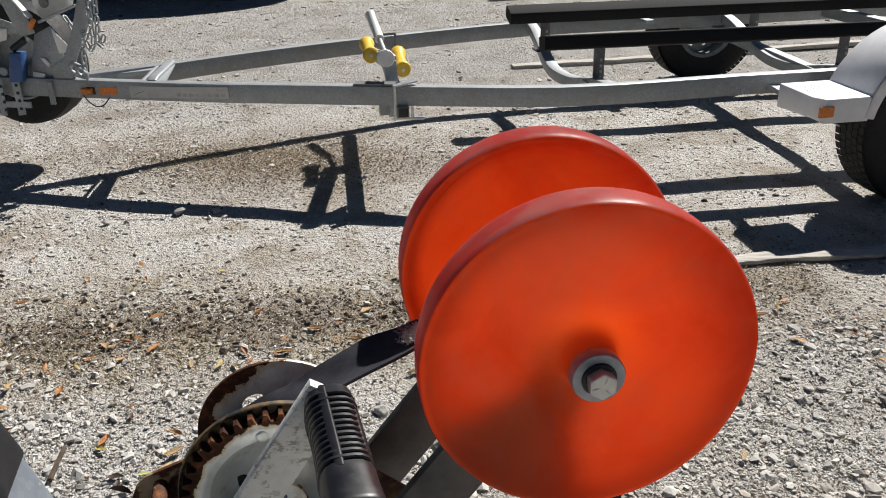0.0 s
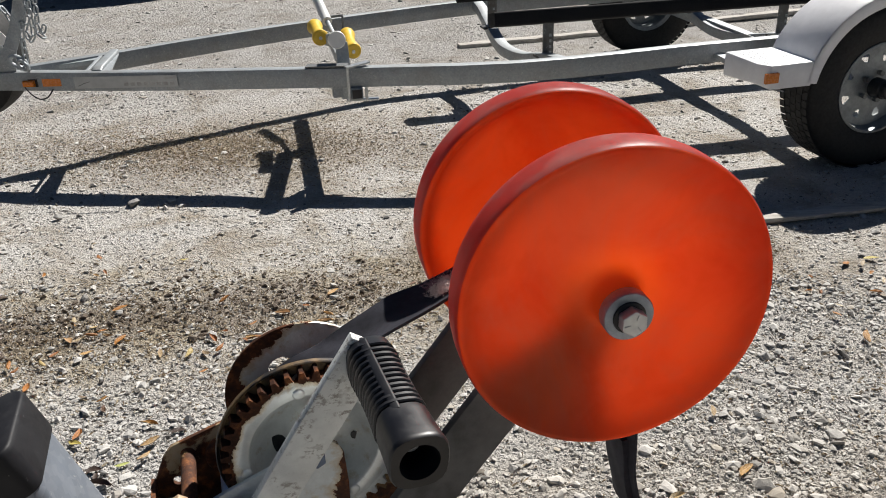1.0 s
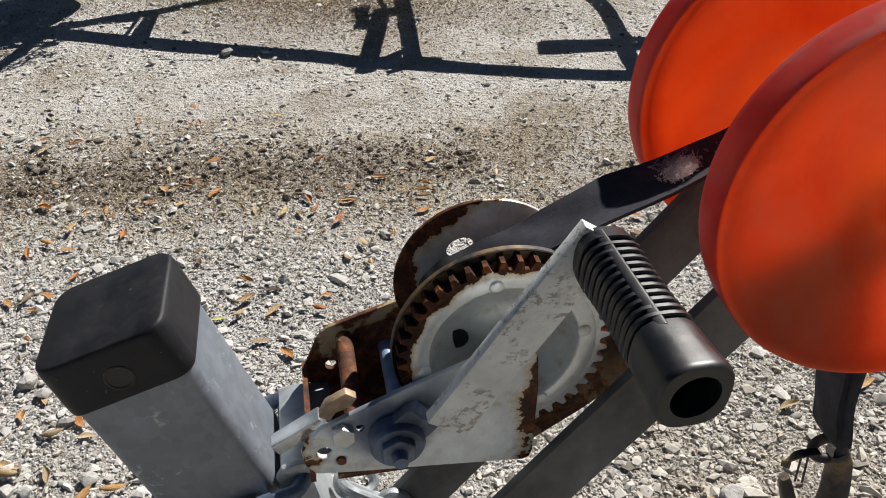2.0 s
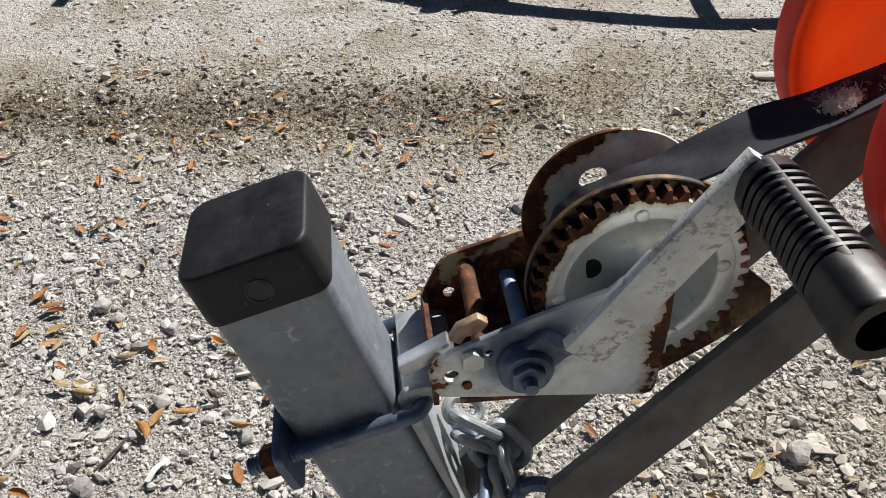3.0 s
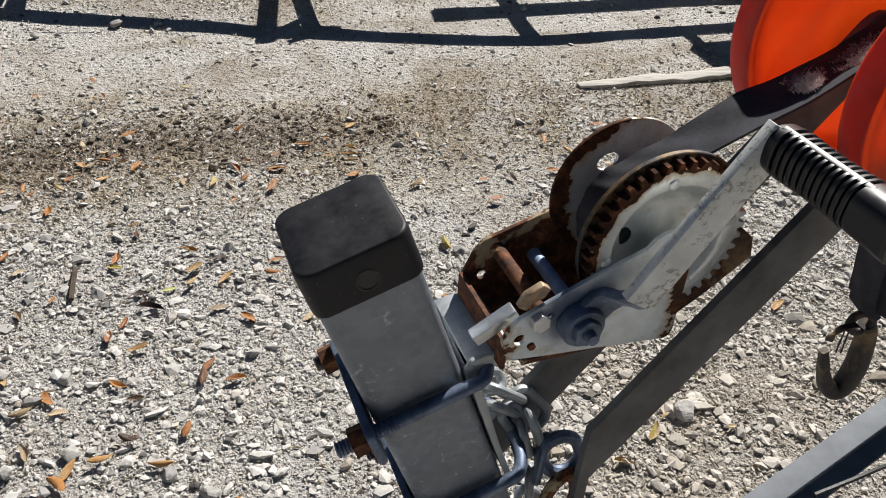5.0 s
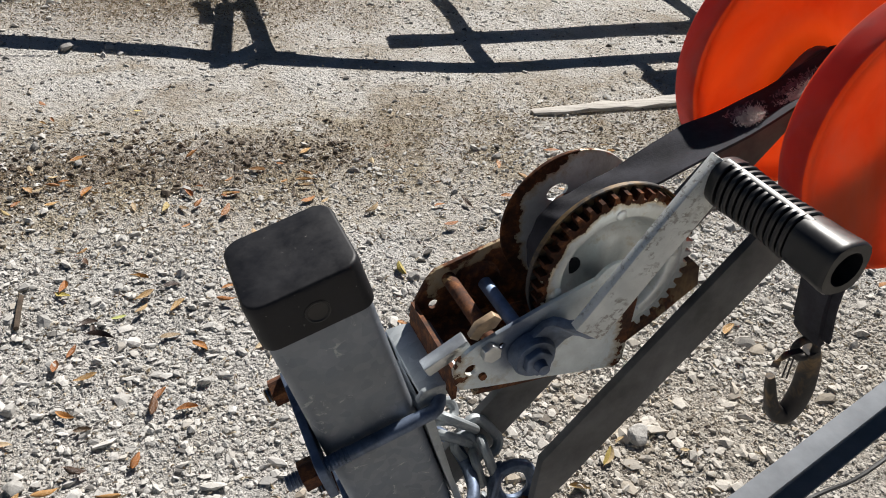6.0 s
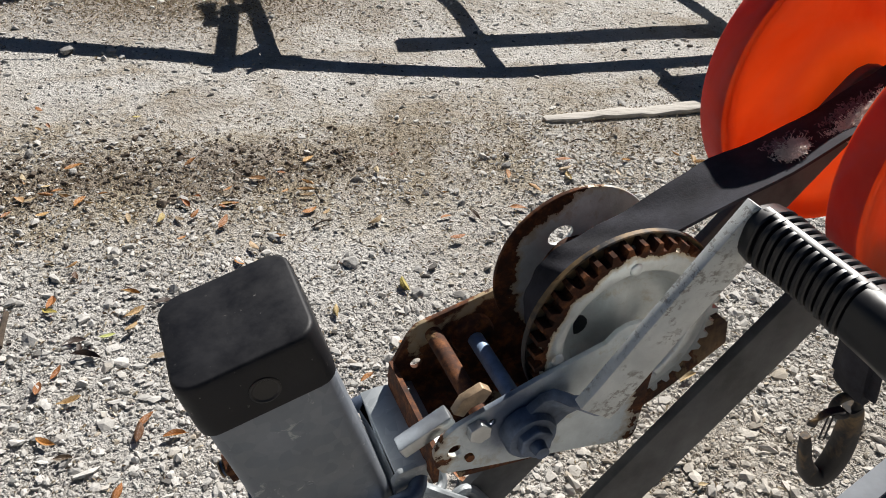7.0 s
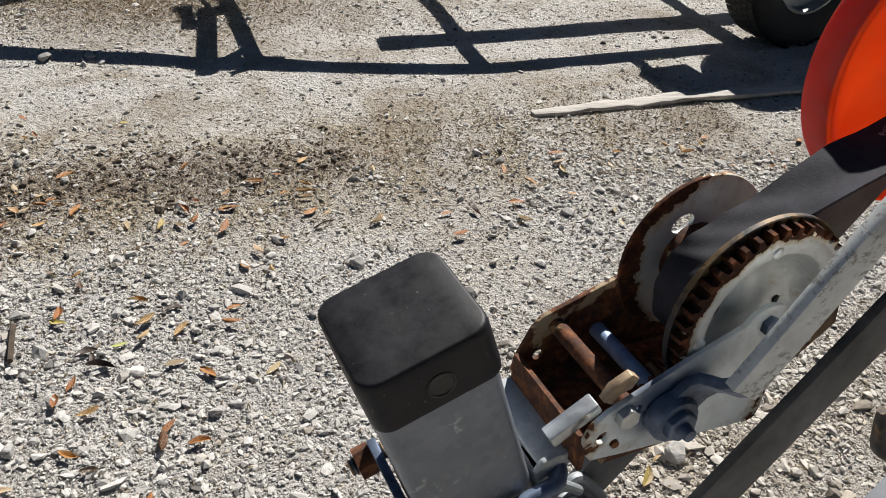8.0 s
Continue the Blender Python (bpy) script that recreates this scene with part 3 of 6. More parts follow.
ICO = bmesh.new()
bmesh.ops.create_icosphere(ICO, subdivisions=1, radius=1.0)
BLOCK_V = np.array([v.co[:] for v in ICO.verts]) * 1.15
BLOCK_F = np.array([[v.index for v in f.verts] for f in ICO.faces])
ICO.free()
CRUMB_V = np.array([(1, 0, 0), (-1, 0, 0), (0, 1, 0), (0, -1, 0), (0, 0, 1), (0, 0, -1)], dtype=float)
CRUMB_F = np.array([(0, 2, 4), (2, 1, 4), (1, 3, 4), (3, 0, 4), (2, 0, 5), (1, 2, 5), (3, 1, 5), (0, 3, 5)])


def scatter(name, rng, xy, sizes, material, label, category, flat=(0.32, 0.75), sink=0.3, crumb=False):
    """Many angular bits joined into one mesh."""
    base, faces = (CRUMB_V, CRUMB_F) if crumb else (BLOCK_V, BLOCK_F)
    n, k = len(xy), len(base)
    shape = base[None] + rng.uniform(-0.2, 0.2, (n, k, 3)) * (2.0 if crumb else 1.0)
    for cuts in range(0 if crumb else 5):
        nv = rng.normal(0, 1, (n, 3))
        nv /= np.linalg.norm(nv, axis=1)[:, None]
        over = np.einsum("nkc,nc->nk", shape, nv) - rng.uniform(0.35, 0.85, n)[:, None]
        shape = shape - np.maximum(over, 0)[..., None] * nv[:, None]
    ax = np.stack([rng.uniform(0.75, 1.45, n), rng.uniform(0.55, 1.0, n), rng.uniform(*flat, n)], 1)
    shape = shape * ax[:, None] * sizes[:, None, None]
    yaw, tip = rng.uniform(0, 6.28, n), rng.normal(0, 0.3, n)
    c, s, ct, st = np.cos(yaw), np.sin(yaw), np.cos(tip), np.sin(tip)
    x, y, z = shape[..., 0], shape[..., 1], shape[..., 2]
    y, z = y * ct[:, None] - z * st[:, None], y * st[:, None] + z * ct[:, None]
    x, y = x * c[:, None] - y * s[:, None], x * s[:, None] + y * c[:, None]
    h = np.array([ground_height(a, b) for a, b in xy])
    low = h + sizes * ax[:, 2] * (1 - 2 * sink)
    v = np.stack([x + xy[:, :1], y + xy[:, 1:], z + low[:, None]], -1).reshape(-1, 3)
    f = (faces[None] + (np.arange(n) * k)[:, None, None]).reshape(-1, 3)
    me = bpy.data.meshes.new(name)
    me.vertices.add(len(v))
    me.vertices.foreach_set("co", v.ravel())
    me.loops.add(f.size)
    me.loops.foreach_set("vertex_index", f.ravel().astype(np.int32))
    me.polygons.add(len(f))
    me.polygons.foreach_set("loop_start", np.arange(0, f.size, 3, dtype=np.int32))
    me.attributes.new("sharp_face", "BOOLEAN", "FACE").data.foreach_set("value", np.ones(len(f), dtype=bool))
    me.update(calc_edges=True)
    me.materials.append(material)
    return tagged(new(name, me), label, category, kind="stuff")


def patchy(rng, n, x0, x1, y0, y1, keep):
    """Random places, thinned by a soft pattern and by keep(x, y)."""
    xy = np.stack([rng.uniform(x0, x1, n), rng.uniform(y0, y1, n)], 1)
    w = np.array([(0.62 + 0.75 * noise.noise(Vector((a * 1.6, b * 1.6, 3.0)))) * keep(a, b) for a, b in xy])
    w *= np.clip((np.minimum(xy[:, 0] - x0, x1 - xy[:, 0])) / 0.3 + rng.uniform(-0.5, 0.5, n), 0, 1)
    if y0 < 1.0:
        w *= np.clip((xy[:, 1] - y0) / 0.25, 0, 1)
    return xy[rng.uniform(0, 1, n) < w]


def bare(x, y):
    """Fewer stones on the soil strip and the driven dust beyond it."""
    strip_off = abs(y - 0.26 * x - 2.71 + 0.22 * noise.noise(Vector((x * 3.0, y * 3.0, 1.0))))
    if strip_off < 0.17 and x < 0.3:
        return 0.16
    if strip_off < 0.42 and x < 0.5:
        return 0.5
    if x < -1.25 and y > 2.7 + 0.2 * x:
        return 1.0
    return 0.45 if y > 2.9 + 0.26 * x else 1.0


rng = np.random.default_rng(7)
xy = patchy(rng, 86000, -1.7, 1.9, 0.7, 2.75, bare)
scatter("gravel", rng, xy, np.clip(rng.lognormal(-5.5, 0.52, len(xy)), 0.0022, 0.015), STONE, "loose crushed grey limestone gravel on the yard", "gravel", (0.26, 0.66), 0.18)
xy = patchy(rng, 1300, -1.55, 1.75, 0.8, 2.75, bare)
scatter("gravel", rng, xy, 0.008 + 0.013 * rng.uniform(0, 1, len(xy)) ** 1.6, STONE, "larger flat chips of pale crushed stone", "gravel", (0.3, 0.6), 0.22)
xy = patchy(rng, 160000, -1.55, 1.75, 0.75, 2.6, lambda a, b: 0.95 if bare(a, b) > 0.5 else 0.35)
scatter("grit", rng, xy, np.clip(rng.lognormal(-6.1, 0.4, len(xy)), 0.0012, 0.004), STONE, "fine pale stone grit between the gravel", "grit", (0.5, 1.0), 0.2, True)
xy = patchy(rng, 34000, -2.6, 3.0, 2.75, 5.2, bare)
scatter("gravel", rng, xy, np.clip(rng.lognormal(-5.3, 0.45, len(xy)), 0.003, 0.018), STONE, "sparse crushed grey gravel pressed into dust", "gravel", (0.28, 0.65), 0.28)
xy = patchy(rng, 60000, -2.2, 2.4, 2.55, 4.2, lambda a, b: 0.36)
scatter("grit", rng, xy, np.clip(rng.lognormal(-5.9, 0.4, len(xy)), 0.0016, 0.006), STONE, "fine stone grit and crumbs on the dusty lane", "grit", (0.35, 0.7), 0.36, True)
xy = np.stack([rng.uniform(-1.8, 0.0, 1700), np.zeros(1700)], 1)
xy[:, 1] = 2.71 + 0.26 * xy[:, 0] + rng.normal(0, 0.10, 1700)
scatter("soil_clods", rng, xy, np.clip(rng.lognormal(-5.35, 0.5, len(xy)), 0.002, 0.015), CLOD, "dark crumbs of damp leaf mould on the strip", "soil", (0.4, 0.8), 0.3)
xy = patchy(rng, 26000, -6.5, 6.5, 5.0, 10.5, lambda a, b: 0.8)
scatter("gravel", rng, xy, np.clip(rng.lognormal(-4.6, 0.4, len(xy)), 0.005, 0.024), STONE, "coarse grey gravel at the far side of the yard", "gravel", (0.2, 0.5), 0.4)


# ---- fallen leaves and litter ----
def leaf_mesh(seed, material=None):
    """One dry oak leaf: a boat-shaped blade, curled, with a stalk."""
    r = random.Random(seed)
    bm = bmesh.new()
    n, curl, twist, wide = 10, r.choice((0.15, 0.3, 0.5, 0.8, 1.1)), r.uniform(-0.9, 0.9), r.uniform(0.15, 0.21)
    fold, bend, skew = r.choice((0.8, 1.2, 1.7)), r.uniform(-0.16, 0.16), r.uniform(-0.25, 0.25)
    rows = []
    for i in range(n + 1):
        t = i / n
        w = wide * math.sin(math.pi * min(1, t ** (1 + skew) * 0.96 + 0.02)) ** 0.72 * (1 + 0.05 * r.uniform(-1, 1))
        x = t - 0.5
        z0 = curl * 0.4 * (x * x) + 0.006 * r.uniform(-1, 1)
        row = []
        for s in (-1, -0.5, 0, 0.5, 1):
            a = twist * x
            dy, dz = s * w, abs(s) ** fold * w * curl * 0.9 + 0.008 * r.uniform(-1, 1)
            row.append(bm.verts.new((x, bend * (1 - 4 * x * x) + dy * math.cos(a) - dz * math.sin(a), z0 + dz * math.cos(a) + dy * math.sin(a) + 0.03)))
        rows.append(row)
    for a, b in zip(rows, rows[1:]):
        for i in range(4):
            bm.faces.new((a[i], b[i], b[i + 1], a[i + 1]))
    ex = bmesh.ops.extrude_face_region(bm, geom=bm.faces[:])
    bmesh.ops.translate(bm, verts=[g for g in ex["geom"] if isinstance(g, bmesh.types.BMVert)], vec=(0, 0, 0.004))
    rod((-0.62, 0.01, curl * 0.1 + 0.03), (-0.46, 0, curl * 0.07 + 0.035), 0.012, bm, 5)
    bmesh.ops.recalc_face_normals(bm, faces=bm.faces)
    for f in bm.faces:
        f.smooth = True
    for e in bm.edges:
        e.smooth = e.calc_face_angle(0) < 1.2
    me = bpy.data.meshes.new("dry_leaf")
    bm.to_mesh(me)
    bm.free()
    me.materials.append(material or DRY_LEAF)
    return me


LEAVES = [leaf_mesh(40 + i) for i in range(14)]


def leaf(x, y, size, yaw, flip=False, tip=0.0):
    ob = new("fallen_leaf", random.choice(LEAVES))
    m = pose(x, y, ground_height(x, y) + 0.008, 180 if flip else 0, tip, yaw)
    ob.matrix_world = Matrix.Translation((0, 0, 0.014 if flip else 0)) @ m @ Matrix.Scale(size, 4)
    return tagged(ob, "curled dry brown oak leaf lying on gravel", "leaf", "fallen leaves")


random.seed(11)
SEEN = ((-0.95, 1.53), (-0.98, 1.45), (-0.92, 1.48), (-0.91, 1.44), (-0.74, 1.44), (-0.67, 1.44), (-0.58, 1.52), (-0.82, 1.34), (-0.78, 1.35), (-0.77, 1.33), (-0.70, 1.34), (-0.61, 1.31), (-0.62, 1.27), (-0.41, 1.22), (-0.81, 1.11), (-0.76, 1.10), (-0.42, 1.40), (-0.52, 1.38), (-0.45, 1.32), (-0.56, 1.33), (-0.64, 1.66), (-0.62, 1.71), (-1.27, 1.82), (-1.06, 1.81), (-1.02, 1.83), (-0.98, 1.85), (-0.90, 1.87), (-0.70, 1.93), (-0.69, 1.90), (-0.31, 2.11), (-0.57, 1.63), (0.18, 1.44), (0.40, 1.33), (-1.42, 2.07), (-1.10, 2.06), (-1.02, 2.23), (-0.54, 2.30), (-0.38, 2.38), (-0.49, 2.37), (-0.17, 2.44), (-0.426, 1.765), (-0.358, 1.734), (-0.351, 1.539), (-0.323, 1.893), (-0.428, 1.870), (-0.505, 1.848))
for x, y in SEEN:
    leaf(x, y, random.uniform(0.036, 0.050), random.uniform(0, 360), random.random() < 0.3, random.uniform(-10, 10))
for i in range(190):
    for tries in range(30):
        x, y = random.uniform(-1.7, 1.6), random.uniform(1.0, 2.95)
        w = math.exp(-(((x + 1.0) / 0.5) ** 2 + ((y - 1.45) / 0.3) ** 2)) + 0.8 * math.exp(-((y - 2.42 - 0.15 * x) / 0.22) ** 2) + 0.22
        if random.random() < w:
            break
    leaf(x, y, random.uniform(0.022, 0.052), random.uniform(0, 360), random.random() < 0.4, random.uniform(-15, 15))


def odd_leaf(x, y, size, yaw, seed, material, label):
    ob = new("fallen_leaf", leaf_mesh(seed, material))
    ob.matrix_world = pose(x, y, ground_height(x, y) + 0.006, 0, 0, yaw) @ Matrix.Scale(size, 4)
    return tagged(ob, label, "leaf", "fallen leaves")


odd_leaf(-0.551, 1.830, 0.034, 20, 77, GREEN_LEAF, "yellow-green fallen leaf on the gravel")
for x, y, size, yaw, seed in ((-0.612, 1.802, 0.048, 25, 71), (-0.574, 1.758, 0.060, -12, 74), (-0.456, 1.947, 0.042, 10, 78), (-0.60, 1.79, 0.034, 100, 79)):
    odd_leaf(x, y, size, yaw, seed, DARK_LEAF, "curled blackish-brown rotting leaf on the gravel")


def litter():
    """Leaf crumbs, straw and twigs trodden into the soil strip."""
    r = np.random.default_rng(5)
    bm_v, bm_f = [], []
    n = 26000
    for i in range(n):
        if i % 3 == 0 and i % 2:
            x, y = r.uniform(-2.6, 1.8), r.uniform(2.0, 4.4)
        elif i % 3 == 0:
            x, y = r.uniform(-1.6, 1.6), r.uniform(1.0, 2.4)
        elif i % 3 == 1:
            x = r.uniform(-1.8, 1.3)
            y = r.normal(2.68 + 0.26 * x, 0.2)
        else:
            x, y = r.normal(-0.9, 0.5), r.normal(4.05, 0.22)
        ln, wd, a, h = r.uniform(0.004, 0.013) * r.choice((1, 1, 1.8)), r.uniform(0.0012, 0.0052), r.uniform(0, 6.28), ground_height(x, y) + r.uniform(0.001, 0.006)
        c, s, k = math.cos(a) * ln / 2, math.sin(a) * ln / 2, len(bm_v)
        px, py, up = -math.sin(a) * wd / 2, math.cos(a) * wd / 2, r.uniform(-0.004, 0.004)
        bm_v += [(x - c - px, y - s - py, h - up), (x + c, y + s, h + up), (x - c + px, y - s + py, h - up + 0.001), (x, y, h + wd * 0.8 + 0.0015)]
        bm_f += [(k, k + 1, k + 3), (k + 1, k + 2, k + 3), (k + 2, k, k + 3), (k, k + 2, k + 1)]
    me = bpy.data.meshes.new("litter")
    me.from_pydata(bm_v, [], bm_f)
    me.materials.append(MULCH)
    return tagged(new("litter", me), "brown leaf crumbs and straw trodden into the dust", "litter", kind="stuff")


litter()


def stone(x, y, r, seed):
    bm = bmesh.new()
    bmesh.ops.create_icosphere(bm, subdivisions=3, radius=r)
    q = random.Random(seed)
    o = Vector((q.uniform(0, 50), q.uniform(0, 50), 0))
    for cut in range(7):
        nv = Vector((q.gauss(0, 1), q.gauss(0, 1), q.gauss(0, 1))).normalized()
        d = r * q.uniform(0.45, 0.8)
        for v in bm.verts:
            v.co -= nv * max(0.0, v.co.dot(nv) - d)
    for v in bm.verts:
        v.co *= 1 + 0.12 * noise.noise(v.co / r * 1.4 + o) + 0.06 * noise.noise(v.co / r * 5.0 + o)
        v.co.z *= 0.72
    low = min(v.co.z for v in bm.verts)
    h = ground_height(x, y)
    bmesh.ops.translate(bm, verts=bm.verts, vec=(x, y, h - low * 0.75))
    return lone("stone", bm, ROUGH_STONE, WORLD, (x, y, h), "single larger grey stone lying on the gravel", "stone", "larger stones", smooth=False)


for i, (x, y, r) in enumerate(((-1.10, 3.40, 0.026), (-0.955, 3.426, 0.019), (-0.87, 1.57, 0.022), (-1.36, 3.28, 0.018), (-0.83, 2.532, 0.014), (-0.33, 1.62, 0.016), (0.12, 2.0, 0.017), (0.55, 2.35, 0.02), (-0.69, 1.54, 0.018), (-0.72, 1.30, 0.019), (-0.82, 1.54, 0.017), (-0.35, 1.26, 0.020), (-0.43, 1.30, 0.017), (-0.75, 1.295, 0.016), (-0.62, 1.345, 0.018), (-0.04, 2.12, 0.020), (0.55, 1.46, 0.026), (-0.66, 1.13, 0.022), (-0.92, 1.26, 0.022), (-0.87, 1.18, 0.020), (-1.42, 2.57, 0.019), (-1.39, 2.575, 0.014))):
    stone(x, y, r, i)


def timber(points, w, h, label, taper=()):
    bm = sweep(points, soft_rect(w, h, 0.006, 2), scales=list(taper) + [1.0] * (len(points) - len(taper)))
    bmesh.ops.subdivide_edges(bm, edges=[e for e in bm.edges if e.calc_length() > 0.2], cuts=10, use_grid_fill=True)
    for v in bm.verts:
        v.co += Vector((0, 0.012, 0.007)) * noise.noise(v.co * 5.0) + Vector((0, 0.004, 0.004)) * noise.noise(v.co * 24.0)
    return lone("landscape_timber", bm, WOOD, WORLD, (points[0][0], points[0][1], 0), label, "timber", "lane edging timbers")


timber([(0.585, 2.995, 0.004), (0.60, 3.000, 0.006), (0.70, 3.028, 0.009), (1.2, 3.135, 0.014), (2.2, 3.33, 0.022), (3.4, 3.55, 0.026)], 0.062, 0.018, "weathered grey wooden edging timber half sunk in gravel", (0.5, 0.7, 0.9))
timber([(0.15, 6.10, 0.01), (1.1, 6.38, 0.015), (2.9, 7.05, 0.02), (4.6, 7.7, 0.02)], 0.075, 0.03, "bleached wooden edging timber across the yard")
timber([(-0.2, 9.1, 0.01), (2.2, 9.6, 0.02)], 0.08, 0.03, "bleached wooden edging timber across the yard")


def twig(points, r, label, material=None):
    pts = [Vector((x, y, ground_height(x, y) + z)) for x, y, z in points]
    bm = sweep(smooth_path(pts, 4), circle(r, 6), scales=None)
    return lone("twig", bm, material or BARK, WORLD, tuple(pts[0]), label, "twig", "twigs")


twig([(-0.753, 1.777, 0.012), (-0.766, 1.835, 0.014), (-0.778, 1.889, 0.012)], 0.0065, "short dark stick lying on the gravel")
twig([(-0.148, 2.275, 0.008), (-0.12, 2.298, 0.014), (-0.097, 2.315, 0.008)], 0.0022, "thin dark broken twig on the gravel")
twig([(0.64, 2.82, 0.008), (0.665, 2.832, 0.016), (0.70, 2.836, 0.009)], 0.002, "thin dark broken twig on the gravel")
twig([(-0.66, 1.17, 0.008), (-0.645, 1.21, 0.014), (-0.64, 1.25, 0.01)], 0.0028, "thin dark broken twig on the gravel")


def paper_slip(x, y):
    h = ground_height(x, y) + 0.014
    bm = bmesh.new()
    rows = []
    for k in (0.0, 0.0008):
        for i in range(7):
            t = i / 6 - 0.5
            rows.append([bm.verts.new((x + 0.0055 * s + 0.010 * t, y + 0.046 * t, h + 0.004 * math.cos(5 * t) + 0.002 * s * s + k)) for s in (-1, -0.3, 0.3, 1)])
    for o in (0, 7):
        for i in range(6):
            for j in range(3):
                bm.faces.new((rows[o + i][j], rows[o + i + 1][j], rows[o + i + 1][j + 1], rows[o + i][j + 1]))
    for i in range(6):
        for j in (0, 3):
            bm.faces.new((rows[i][j], rows[i + 1][j], rows[i + 8][j], rows[i + 7][j]))
    return lone("paper_slip", bm, PAPER, WORLD, (x, y, h), "narrow curled white paper slip on gravel", "paper")


paper_slip(-0.55, 1.189)


# ---- winch stand (in the near trailer's frame) ----
LEAN = radians(18.7)
PV, PU = Vector((math.cos(LEAN), 0, math.sin(LEAN))), Vector((-math.sin(LEAN), 0, math.cos(LEAN)))
PO = Vector((0.186, 0.743, 0.893))


def on_post(v, b, u):
    """A place by the post's own axes: along its slope, across, and up its length."""
    return PO + PV * v + Vector((0, b, 0)) + PU * u


def post_section(w, r, n=4):
    return soft_rect(w, w, r, n)


stand = thing("winch_stand", FG, (0.33, 0.743, 0.46), "leaning galvanized square winch post with black plastic cap", "winch stand")


def tube(w, r, u0, u1, wall=0.004):
    bm = bmesh.new()
    rings = []
    for ww, rr in ((w, r), (w - 2 * wall, r - wall)):
        for u in (u0, u1):
            rings.append([bm.verts.new(on_post(a, b, u)) for a, b in post_section(ww, rr)])
    o0, o1, i0, i1 = rings
    n = len(o0)
    for i in range(n):
        j = (i + 1) % n
        for q in ((o0[i], o0[j], o1[j], o1[i]), (i0[j], i0[i], i1[i], i1[j]), (o1[i], o1[j], i1[j], i1[i]), (o0[j], o0[i], i0[i], i0[j])):
            bm.faces.new(q)
    return bm


post = part("post", tube(0.076, 0.010, -0.46, 0.028), POST_STEEL, stand)


def cap_mesh():
    bm = bmesh.new()
    rings = []
    for w, r, u in ((0.0805, 0.011, -0.002), (0.0815, 0.012, 0.002), (0.0812, 0.013, 0.0315), (0.0802, 0.0128, 0.0345), (0.0785, 0.0124, 0.0358), (0.076, 0.012, 0.0363), (0.05, 0.009, 0.0366)):
        rings.append([bm.verts.new(on_post(a, b, u)) for a, b in post_section(w, r, 5)])
    n = len(rings[0])
    for a, b in zip(rings, rings[1:]):
        for i in range(n):
            bm.faces.new((a[i], a[(i + 1) % n], b[(i + 1) % n], b[i]))
    bm.faces.new(rings[-1])
    bm.faces.new(rings[0][::-1])
    return bm


cap = part("post_cap", cap_mesh(), DUSTY_CAP, stand, "black moulded plastic end cap", edge=60)
part("cap_mark", lathe([(0.0, 0.0), (0.0088, 0.0), (0.0088, 0.0009), (0.0078, 0.0012), (0.0068, 0.0005), (0.0, 0.0005)], on_post(0.002, -0.0403, 0.014), (0, -1, 0), 24), GRIP_RUBBER, cap, "round moulded mark on the cap")


def on_post_path(pts):
    return [on_post(*p) for p in pts]


# the clamp round the post
def u_bolt(at):
    """A threaded U round the post with its backing plate and two nuts, at a height on the post."""
    ub = [(0.047 + 0.016 * math.sin(radians(a)), -0.0455 * math.cos(radians(a)), at) for a in range(0, 181, 15)]
    legs = [(-0.0695, -0.0455, at), (-0.02, -0.0455, at), (0.03, -0.0455, at)] + ub + [(0.03, 0.0455, at), (-0.0630, 0.0455, at)]
    clamp = part("u_bolt", sweep(on_post_path(legs), circle(0.0058, 12), up=tuple(PU)), BLUE_STEEL, stand, "blue-grey plated u-bolt with threaded ends")
    for b in (-0.0455, 0.0455):
        thr = bmesh.new()
        for i in range(18):
            lathe([(0.0054, 0), (0.0065, 0.0012), (0.0054, 0.0024)], on_post((-0.0710 if b < 0 else -0.0645) + 0.0028 * i, b, at), PV, 12, thr, closed=False)
        part("thread", thr, BLUE_STEEL if b < 0 else DARK_IRON, clamp)
        part("nut", hexagon(on_post(-0.0465, b, at), -PV, 0.0118, 0.0125), DEEP_RUST, clamp, "rusty hexagon nut", smooth=False)
    pl = bmesh.new()
    sec = soft_rect(0.040, 0.114, 0.010, 4)
    faces = [[pl.verts.new(on_post(v, b - 0.006, at - 0.002 + u)) for u, b in sec] for v in (-0.0400, -0.0465)]
    for i in range(len(sec)):
        j = (i + 1) % len(sec)
        pl.faces.new((faces[0][i], faces[0][j], faces[1][j], faces[1][i]))
    pl.faces.new(faces[0][::-1])
    pl.faces.new(faces[1])
    part("clamp_plate", pl, BLUE_STEEL, clamp, bevel=0.0008)


u_bolt(-0.120)
u_bolt(-0.252)

